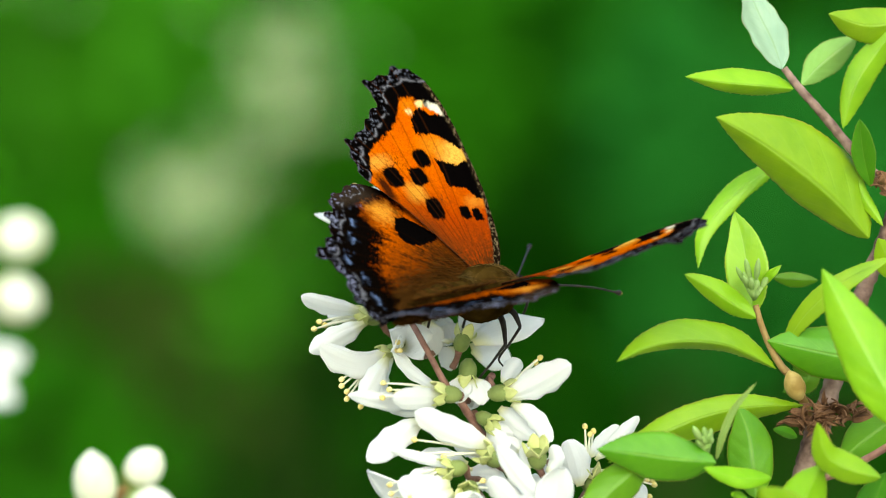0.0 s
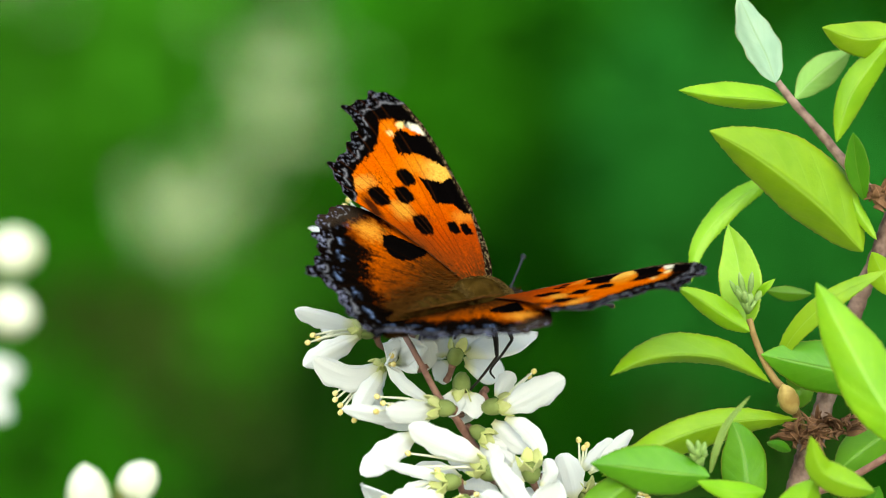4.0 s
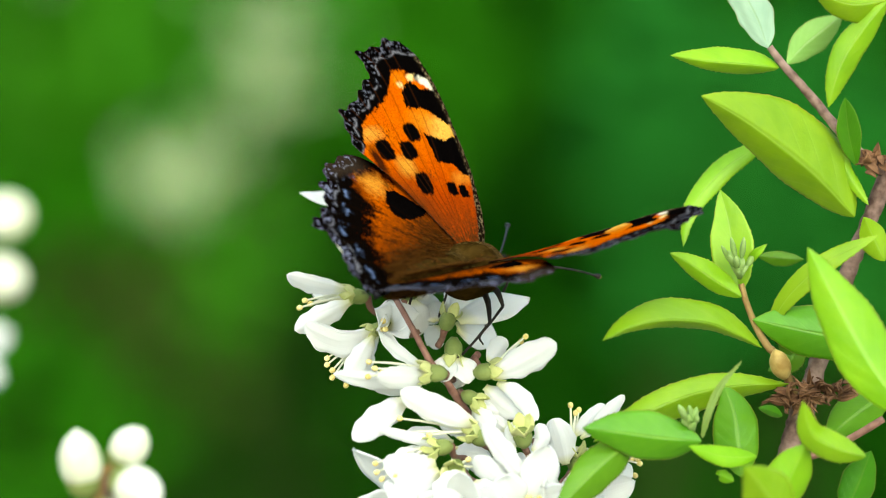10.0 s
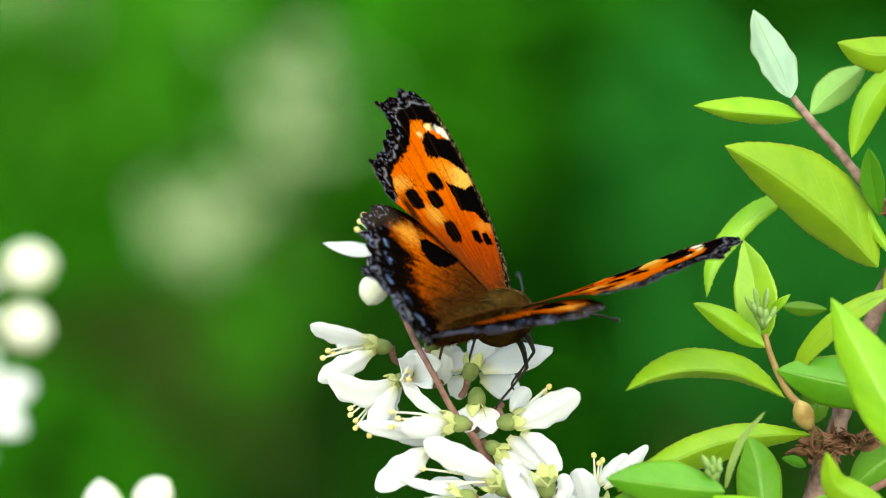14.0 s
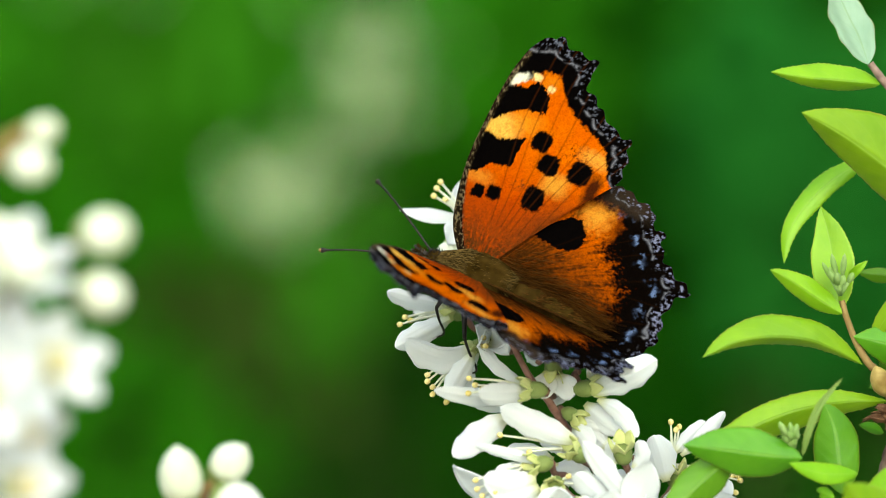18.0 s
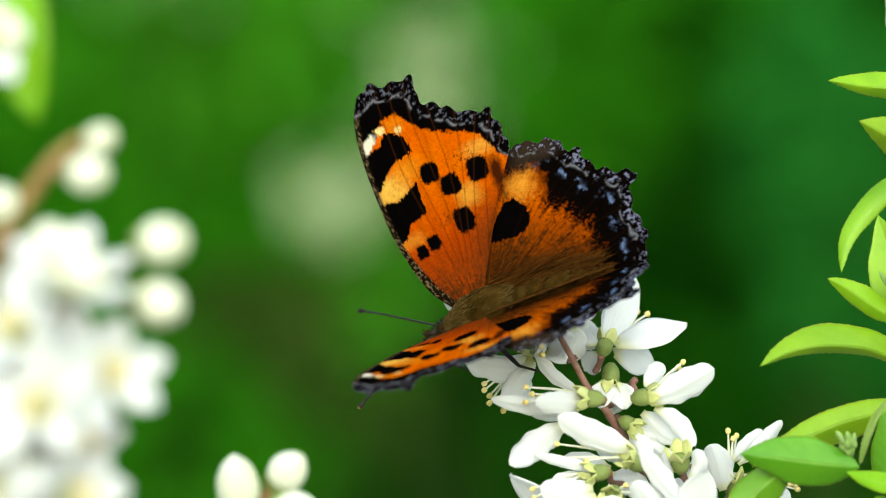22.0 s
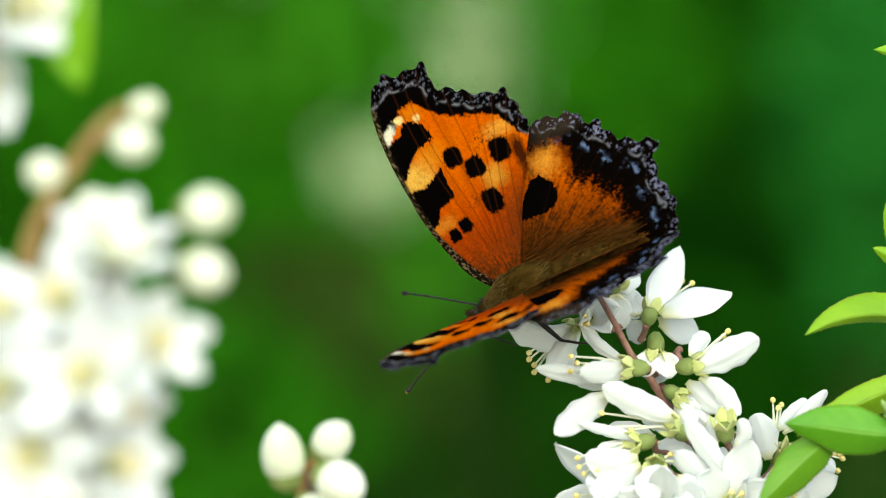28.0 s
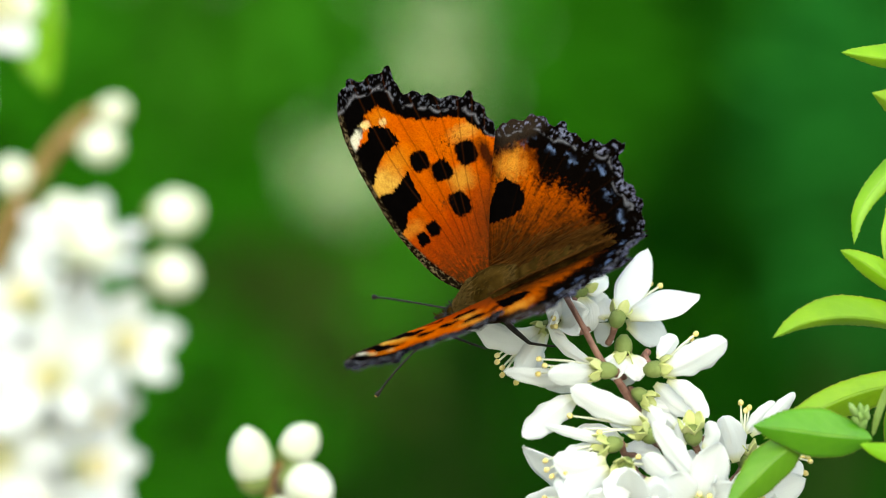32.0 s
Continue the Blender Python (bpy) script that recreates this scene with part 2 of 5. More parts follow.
def tube_data(path, radii, sides=8, rough=0.0, seed=0):
    rng = np.random.RandomState(seed + 7)
    path = np.asarray(path, float)
    r = np.interp(np.linspace(0, 1, len(path)), np.linspace(0, 1, len(radii)), radii)
    tang = np.gradient(path, axis=0)
    ref = np.array([0.31, 0.9, 0.27])
    verts, faces = [], []
    for i, (p, t) in enumerate(zip(path, tang)):
        a = unit(np.cross(t, ref))
        b = unit(np.cross(t, a))
        for j in range(sides):
            w = 2 * math.pi * j / sides
            k = r[i] * (1 + rough * rng.uniform(-1, 1))
            verts.append(p + (a * math.cos(w) + b * math.sin(w)) * k)
    for i in range(len(path) - 1):
        for j in range(sides):
            k = (j + 1) % sides
            faces.append((i * sides + j, i * sides + k, (i + 1) * sides + k, (i + 1) * sides + j))
    faces.append(tuple(reversed(range(sides))))
    faces.append(tuple(range((len(path) - 1) * sides, len(path) * sides)))
    return verts, faces


def tube(name, parent, points, radii, mat, sides=8, steps=6, rough=0.0, label="", seed=0):
    v, f = tube_data(smooth_path(points, steps), radii, sides, rough, seed)
    return link_mesh(name, world(v), f, mat, parent, label)


def egg_data(centre, axis, length, width, profile=None, rings=10, sides=12, rough=0.0, seed=0):
    """A solid of revolution along axis; profile: radius from foot to tip."""
    rng = np.random.RandomState(seed + 3)
    centre, axis = np.array(centre, float), unit(axis)
    a = unit(np.cross(axis, (0.3, 0.2, 0.93)))
    b = np.cross(axis, a)
    verts, faces = [], []
    for i in range(rings + 1):
        s = i / rings
        r = math.sqrt(max(0.0, 1 - (2 * s - 1) ** 2)) if profile is None else np.interp(s, np.linspace(0, 1, len(profile)), profile)
        r = max(r, 0.02) * width / 2
        for j in range(sides):
            w = 2 * math.pi * j / sides
            k = r * (1 + rough * rng.uniform(-1, 1))
            verts.append(centre + axis * (s - 0.5) * length + (a * math.cos(w) + b * math.sin(w)) * k)
    for i in range(rings):
        for j in range(sides):
            k = (j + 1) % sides
            faces.append((i * sides + j, i * sides + k, (i + 1) * sides + k, (i + 1) * sides + j))
    faces.append(tuple(reversed(range(sides))))
    faces.append(tuple(range(rings * sides, (rings + 1) * sides)))
    return verts, faces


def egg(name, parent, centre, axis, length, width, mat, label="", **kw):
    v, f = egg_data(centre, axis, length, width, **kw)
    return link_mesh(name, world(v), f, mat, parent, label)


def joined(name, parent, pieces, mat, label=""):
    verts, faces = [], []
    for v, f in pieces:
        o = len(verts)
        verts += list(v)
        faces += [tuple(i + o for i in q) for q in f]
    return link_mesh(name, world(verts), faces, mat, parent, label)


def ribbed_blade(name, parent, rib, wa, wb, la, lb, curl, mats, peak, teeth, seed, blunt=0.95, foot=0.035, nu=72, nv=14):
    """A leaf or petal along a bent midrib; each half has its own width and lean. Leaves have a fine toothed rim and sunken side veins."""
    line = smooth_path(rib, 16)
    run = np.cumsum(np.r_[0, np.linalg.norm(np.diff(line, axis=0), axis=1)])
    length = run[-1]
    u = np.linspace(0, 1, nu + 1)
    mid = np.stack([np.interp(u * length, run, line[:, i]) for i in range(3)], 1)
    t = np.gradient(mid, axis=0)
    left = np.stack([-t[:, 2], np.zeros(nu + 1), t[:, 0]], 1)
    left /= np.linalg.norm(left, axis=1)[:, None]
    b = blunt
    a = b * peak / (1 - peak)
    prof = (u / peak) ** a * ((1 - u) / (1 - peak)) ** b
    prof = np.maximum(prof, foot * (1 - u))
    ph = seed * 2.399
    v = np.linspace(-1, 1, nv + 1)
    U, V = np.meshgrid(u, v, indexing="ij")
    half = np.where(V < 0, wb, wa) * prof[:, None]
    half = half * (1 + 0.04 * np.sin(U * 7 + ph + V) + 0.025 * np.sin(U * 17 + ph * 2 + V * 2))
    if teeth:
        half = half + 0.17 * (((U * teeth) % 1.0) ** 4) * (prof[:, None] > 0.12) * (np.abs(V) > 0.99)
    lean = np.where(V < 0, lb, la)
    width = max(wa, wb)
    # blade bulges softly between the side veins and curls at the rim
    vein = np.abs(((U * 6.0 - np.abs(V) ** 1.4 * 1.5) % 1.0) - 0.5) * 2
    quilt = (0.03 if teeth else 0.0) * width * np.sin(np.abs(V) * math.pi) * (1 - vein ** 3) * prof[:, None]
    away = -lean * half * np.abs(V) + curl * width * 2.2 * V ** 2 * prof[:, None]
    away = away + 0.05 * width * np.sin(U * 8 + V * 1.7 + ph) * np.abs(V) * prof[:, None] - quilt
    if not teeth:
        # petals: lengthwise pleats and a crumpled rim
        away = away + 0.035 * width * np.sin(V * 9 + ph) * prof[:, None] + 0.07 * width * np.sin(U * 13 + V * 4 + ph) * np.abs(V) ** 3 * prof[:, None]
        half = half * (1 + 0.06 * np.sin(U * 23 + ph * 3 + V * 3) * (np.abs(V) > 0.99))
    pts = mid[:, None, :] + (V * half)[..., None] * left[:, None, :]
    pts[..., 1] += away
    uv = np.stack([U, (V + 1) / 2], -1)
    rows, cols = nu + 1, nv + 1
    top = pts.reshape(-1, 3)
    low = top + np.array([0, 0.2 if teeth else 0.14, 0])
    k = rows * cols
    i, j = np.meshgrid(np.arange(nu), np.arange(nv), indexing="ij")
    q = (i * cols + j).ravel()
    face = np.stack([q, q + 1, q + cols + 1, q + cols], 1)
    if np.cross(pts[nu // 2, nv // 2 + 1] - pts[nu // 2, nv // 2], t[nu // 2])[1] > 0:
        face = face[:, ::-1]
    rim = np.concatenate([np.arange(rows) * cols, nu * cols + np.arange(1, cols), (np.arange(rows - 2, -1, -1)) * cols + nv, np.arange(nv - 1, 0, -1)])
    nxt = np.roll(rim, -1)
    wall = np.stack([rim, rim + k, nxt + k, nxt], 1)
    faces = np.concatenate([face, face[:, ::-1] + k, wall]).tolist()
    fm = [0] * len(face) + [1] * len(face) + [0] * len(wall)
    return link_mesh(name, world(np.concatenate([top, low])), faces, mats, parent, "", fm, np.concatenate([uv.reshape(-1, 2)] * 2))


CUP = (0.35, 0.75, 0.95, 1.0, 0.98, 0.9)
BUD = (0.30, 0.72, 0.95, 1.0, 0.97, 0.86, 0.62, 0.12)


def stamen(parent, foot, head, seed):
    foot, head = np.array(foot, float), np.array(head, float)
    mid = (foot + head) / 2 + np.array([0.0, -0.3, 0.25])
    st = tube("stamen", parent, [foot, mid, head], [0.24, 0.20, 0.12], FILAMENT, 6, 4)
    egg("anther", parent, head, head - mid, 0.95, 0.8, ANTHER, rings=6, sides=8, rough=0.08, seed=seed)
    return st


def flower(spray, cup, axis, petals, stamens=(), size=3.0, sepals=4, stem=None, seed=0):
    """cup: place of the calyx; petals: (foot, tip, width, bend, cup, face)."""
    rng = random.Random(seed)
    size = size * 0.74
    head = egg("flower", spray, cup, axis, size * 1.05, size, CALYX, "white five-petalled flower with a green cup", profile=CUP, rough=0.03, seed=seed)
    ax = unit(axis)
    a = unit(np.cross(ax, (0.2, 0.9, 0.4)))
    b = np.cross(ax, a)
    rimc = np.array(cup, float) + ax * size * 0.45
    for k in range(sepals):
        w = 2 * math.pi * (k + 0.3 * rng.random()) / max(sepals, 1)
        o = a * math.cos(w) + b * math.sin(w)
        foot = rimc + o * size * 0.36
        blade("sepal", head, foot, foot + ax * size * 0.8 + o * size * 0.34, size * 0.74, face=o, mats=[SEPAL, SEPAL],
              bend=0.05, shape=(0.3, 0.75, 0.8), nu=6, nv=4, seed=seed + k, thick=0.15)
    for k, (foot, tip, width, bend, cupped, face) in enumerate(petals):
        blade("petal", head, foot, tip, width * 0.93, face=face, bend=bend, cup=cupped, seed=seed * 7 + k, wave=0.05,
              shape=(0.58, 0.66, 0.30), nu=16, nv=8, thick=0.18)
    for k, (foot, tip) in enumerate(stamens):
        stamen(head, foot, tip, seed + k)
    if stem is not None:
        mid = (np.array(stem, float) + np.array(cup, float)) / 2 + np.array([0, 0, -0.5])
        tube("pedicel", head, [stem, mid, np.array(cup, float) - ax * size * 0.45], [0.5, 0.42, 0.55], STALK, 7, 4, 0.06)
    return head


def bud(spray, centre, axis, length, width, name="bud", stem=None, seed=0, foot=0.44):
    b = egg(name, spray, centre, axis, length, width, WHITE_BUD, "plump closed white flower bud", profile=BUD, rings=14, sides=16, rough=0.012, seed=seed)
    ax = unit(axis)
    c = np.array(centre, float) - ax * length * 0.42
    egg("calyx", b, c, ax, length * foot, width * 0.80, CALYX, profile=CUP, rings=6, sides=12)
    if stem is not None:
        tube("pedicel", b, [stem, (np.array(stem, float) + c) / 2 + np.array([0, 0, -0.4]), c], [0.55, 0.45, 0.6], STALK, 7, 4)
    return b


# ---- the butterfly ----
def grain(x, y, seed):
    """Smooth value noise, 0 to 1."""
    rng = np.random.RandomState(seed)
    table = rng.rand(64, 64)
    xi, yi = np.floor(x).astype(int), np.floor(y).astype(int)
    fx, fy = x - xi, y - yi
    fx, fy = fx * fx * (3 - 2 * fx), fy * fy * (3 - 2 * fy)
    g = lambda i, j: table[(xi + i) % 64, (yi + j) % 64]
    return (g(0, 0) * (1 - fx) + g(1, 0) * fx) * (1 - fy) + (g(0, 1) * (1 - fx) + g(1, 1) * fx) * fy


def rough_noise(x, y, seed, freq):
    return (grain(x * freq, y * freq, seed) + 0.5 * grain(x * freq * 2.3, y * freq * 2.3, seed + 1) + 0.25 * grain(x * freq * 5.1, y * freq * 5.1, seed + 2)) / 1.75


def within(poly, x, y):
    """Signed softness of a polygon: 1 inside, 0 outside."""
    inside = np.zeros(x.shape, bool)
    n = len(poly)
    for i in range(n):
        (x0, y0), (x1, y1) = poly[i], poly[(i + 1) % n]
        hit = (y0 > y) != (y1 > y)
        inside ^= hit & (x < (x1 - x0) * (y - y0) / (y1 - y0 + 1e-9) + x0)
    return inside.astype(float)


def oval(x, y, cx, cy, rx, ry, edge=0.12):
    d = (np.abs((x - cx) / rx) ** 3.4 + np.abs((y - cy) / ry) ** 3.4) ** (1 / 3.4)
    return np.clip((1 + edge - d) / (2 * edge), 0, 1)


def blend(col, mask, tint):
    return col * (1 - mask[..., None]) + np.array(tint) * mask[..., None]


# outlines in millimetres: forward along the body, outward from it
FORE_EDGE = [(1.2, -0.4), (3.2, 1.8), (4.6, 4.0), (5.5, 6.8), (6.2, 10.2), (6.6, 14.2), (6.6, 18.5), (6.4, 22.8), (6.0, 26.8), (5.2, 30.1),
             (4.1, 32.2), (2.4, 33.5), (0.6, 32.8), (-1.2, 32.4), (-3.7, 32.3), (-3.9, 29.0), (-5.7, 27.6), (-8.6, 25.5), (-10.5, 24.5),
             (-12.4, 24.2), (-13.1, 22.4), (-13.7, 20.1), (-13.3, 17.6), (-10.6, 14.2), (-8.1, 9.8), (-4.8, 4.6), (-2.2, -0.2)]
HIND_EDGE = [(-1.6, 0.2), (-4.6, 9.0), (-8.4, 14.4), (-11.5, 17.0), (-13.4, 18.0), (-14.8, 18.1), (-17.2, 17.5), (-19.2, 17.0), (-20.3, 15.3),
             (-22.3, 14.4), (-23.0, 12.4), (-24.7, 10.9), (-26.5, 9.9), (-29.4, 8.7), (-28.0, 7.0), (-27.5, 4.7), (-28.1, 2.0), (-28.2, 0.0),
             (-27.4, -1.2), (-26.6, -3.0), (-26.2, -3.8), (-20.5, -2.4), (-14.4, -1.2), (-8.0, -0.6), (-3.4, -0.4)]
BORDER = [(-14.2, 16.0), (-11.9, 17.8), (-11.2, 19.3), (-10.3, 21.0), (-8.2, 22.3), (-5.5, 23.3), (-2.9, 24.7), (-1.3, 26.6), (-0.3, 28.2),
          (1.2, 28.2), (2.6, 27.2), (3.6, 25.8), (5.8, 25.0), (7.5, 24.8)]
OUTER_BAR = [(7.4, 19.4), (7.4, 24.5), (4.6, 24.9), (3.2, 25.3), (2.4, 26.5), (0.7, 26.0), (-0.6, 24.0), (-0.55, 22.7), (0.6, 22.5), (2.3, 22.3), (4.2, 20.9), (5.6, 19.3)]
MID_BAR = [(7.4, 11.5), (7.0, 16.8), (5.4, 17.5), (4.3, 17.2), (3.4, 17.3), (0.5, 18.7), (0.65, 16.5), (0.7, 14.3), (3.2, 13.7), (4.9, 11.7)]
HIND_BAR = [(-5.6, 7.4), (-9.4, 11.3), (-11.2, 11.7), (-12.6, 10.0), (-12.9, 8.4), (-12.3, 7.3), (-10.8, 6.8), (-8.4, 6.8)]
BLACK = (0.0012, 0.0009, 0.0010)
TONE = 0.74


PER = 22


def edge_line(control, spread, teeth, first, last, per=PER):
    p = smooth_path(control, per)
    t = np.gradient(p, axis=0)
    t /= np.linalg.norm(t, axis=1)[:, None] + 1e-9
    out = np.stack([t[:, 1], -t[:, 0]], 1)
    if (out * (p - p.mean(0))).sum() < 0:
        out = -out
    i = np.arange(len(p)) / per
    on = np.clip((i - first) * 2, 0, 1) * np.clip((last - i) * 2, 0, 1)
    s = np.cumsum(np.r_[0, np.linalg.norm(np.diff(p, axis=0), axis=1)])
    saw = 0.5 + 0.5 * np.cos(2 * math.pi * (s / teeth + 0.22 * grain(s * 0.31, s * 0 + 1.7, 13)))
    fine = grain(s * 2.2, s * 0 + 3.3, 11) - 0.5
    return p + out * ((saw ** 0.8 - 0.6) * spread * on - 0.15 * on + fine * 0.2 * np.clip(on + 0.2, 0, 1))[:, None]


def fore_colour(f, o, rim):
    j = rough_noise(f, o, 21, 1.6) - 0.5
    k = rough_noise(f, o, 31, 3.1) - 0.5
    ff, oo = f + j * 0.7, o + k * 0.8
    rag = 0.4 * (rough_noise(f, o, 33, 3.2) - 0.5)
    ray = np.arctan2(f + 1.0, o + 6.0)
    streak = 0.3 * grain(ray * 70, o * 0.5, 41) + 0.7 * rough_noise(f, o, 43, 3.4)
    col = np.ones(f.shape + (3,)) * np.array((0.66, 0.112, 0.0006))
    col = blend(col, np.clip(rough_noise(f, o, 51, 0.5) * 1.4 - 0.5, 0, 0.4), (0.74, 0.17, 0.002))
    col = blend(col, np.clip((19 - o + 4 * j) / 11, 0, 0.92), (0.43, 0.046, 0.001))
    pale = (0.84, 0.47, 0.075)
    col = blend(col, 1.0 * oval(ff, oo, 4.7, 18.9, 3.0, 1.9, 0.35), pale)
    col = blend(col, 0.7 * oval(ff, oo, 1.2, 20.6, 2.0, 1.5, 0.6), (0.74, 0.27, 0.015))
    col = blend(col, 0.75 * oval(ff, oo, -5.9, 14.4, 1.7, 1.5, 0.5), (0.76, 0.36, 0.04))
    col = blend(col, 0.7 * oval(ff, oo, -9.6, 19.8, 2.2, 1.0, 0.5), (0.78, 0.38, 0.05))
    col = blend(col, 0.6 * oval(ff, oo, 4.3, 11.4, 1.9, 0.9, 0.6), (0.74, 0.3, 0.03))
    col = blend(col, 0.55 * oval(ff, oo, 0.6, 26.9, 1.3, 1.2, 0.4), (0.7, 0.22, 0.01))
    col = blend(col, np.clip((rough_noise(f, o, 57, 2.2) - 0.5) * 3, 0, 1) * 0.3, (0.34, 0.040, 0.001))
    # dusky root
    col = blend(col, np.clip((11.0 - o) / 8.5, 0, 1) * np.clip(streak * 2.0 - 0.1, 0, 1) * 0.92, (0.050, 0.024, 0.006))
    col = blend(col, np.clip((-f - 3 + 2 * j) / 5, 0, 1) * np.clip((15 - o) / 7, 0, 1) * 0.85, (0.055, 0.025, 0.006))
    for cx, cy, rx, ry in ((-1.75, 19.1, 1.25, 1.4), (-3.95, 16.6, 1.4, 1.5), (-8.3, 17.2, 1.6, 1.65), (-4.0, 11.5, 1.5, 1.75),
                           (1.3, 10.1, 0.95, 1.05), (3.35, 9.45, 0.85, 0.95)):
        col = blend(col, oval(ff * 0.6 + f * 0.4 + rag, oo * 0.6 + o * 0.4 - rag, cx, cy, rx, ry, 0.10), BLACK)
    col = blend(col, 0.92 * oval(ff, oo, -10.8, 15.7, 0.9, 2.2, 0.4), (0.008, 0.003, 0.002))
    dots = np.clip((rough_noise(f, o, 61, 4.0) - 0.56) * 9, 0, 1)
    col = blend(col, dots * oval(f, o, -6.6, 19.6, 1.8, 1.2, 0.6) * 0.8, (0.03, 0.009, 0.003))
    col = blend(col, dots * oval(f, o, -1.6, 12.6, 1.2, 0.8, 0.6) * 0.8, (0.10, 0.03, 0.01))
    col = blend(col, within(OUTER_BAR, f + j * 0.5 + rag, o + k * 0.9), BLACK)
    col = blend(col, within(MID_BAR, f + j * 0.5, o + k * 0.5 + rag), BLACK)
    line = np.interp(f, [p[0] for p in BORDER], [p[1] for p in BORDER])
    col = blend(col, np.clip((o + k * 1.0 + j * 0.6 - line) * 2.2, 0, 1), BLACK)
    white = oval(ff, oo + 0.55 * (ff - 5.0), 5.4, 25.75, 1.7, 0.8, 0.2)
    col = blend(col, white, (0.90, 0.86, 0.68))
    col = blend(col, np.clip(oval(ff, oo, 2.7, 27.0, 0.6, 0.5, 0.3) + 0.8 * oval(ff, oo, 0.2, 26.2, 0.45, 0.5, 0.3), 0, 1), (0.95, 0.70, 0.28))
    # veins
    for a in (-0.62, -0.52, -0.40, -0.28, -0.17, -0.07, 0.03, 0.12):
        near = np.abs(ray - a * 0.72 + 0.02 * np.sin(o * 0.2 + a * 9)) * (o + 6)
        col = blend(col, np.clip(1 - near / 0.17, 0, 1) * 0.5 * (o > 6), (0.05, 0.014, 0.003))
    # front rim
    lead = np.interp(o, [p[1] for p in FORE_EDGE[:11]], [p[0] for p in FORE_EDGE[:11]]) - f
    salt = np.clip((rough_noise(f, o, 71, 4.5) - 0.56) * 10, 0, 1)
    rimcol = blend(np.ones(col.shape) * np.array((0.010, 0.006, 0.003)), salt * 0.55, (0.34, 0.26, 0.14))
    m = np.clip((0.85 + 0.8 * np.clip((12 - o) / 8, 0, 1) - lead) * 3, 0, 1) * np.clip((31 - o) / 2, 0, 1)
    col = col * (1 - m[..., None]) + rimcol * m[..., None]
    # frosted outer rim
    wavy = rim + 0.5 * (grain(f * 1.1, o * 1.1, 81) - 0.5)
    band = np.clip((1.5 - wavy) * 2.2, 0, 1)
    frost = np.clip((rough_noise(f, o, 91, 3.0) - 0.60) * 12, 0, 1)
    col = blend(col, band * frost * 0.5, (0.22, 0.24, 0.32))
    silver = np.exp(-((wavy - 1.6) / 0.15) ** 2) * np.clip((rough_noise(f, o, 95, 1.2) - 0.42) * 8, 0, 1)
    col = blend(col, silver * 0.5, (0.34, 0.34, 0.40))
    return np.clip(col * TONE, 0, 1)


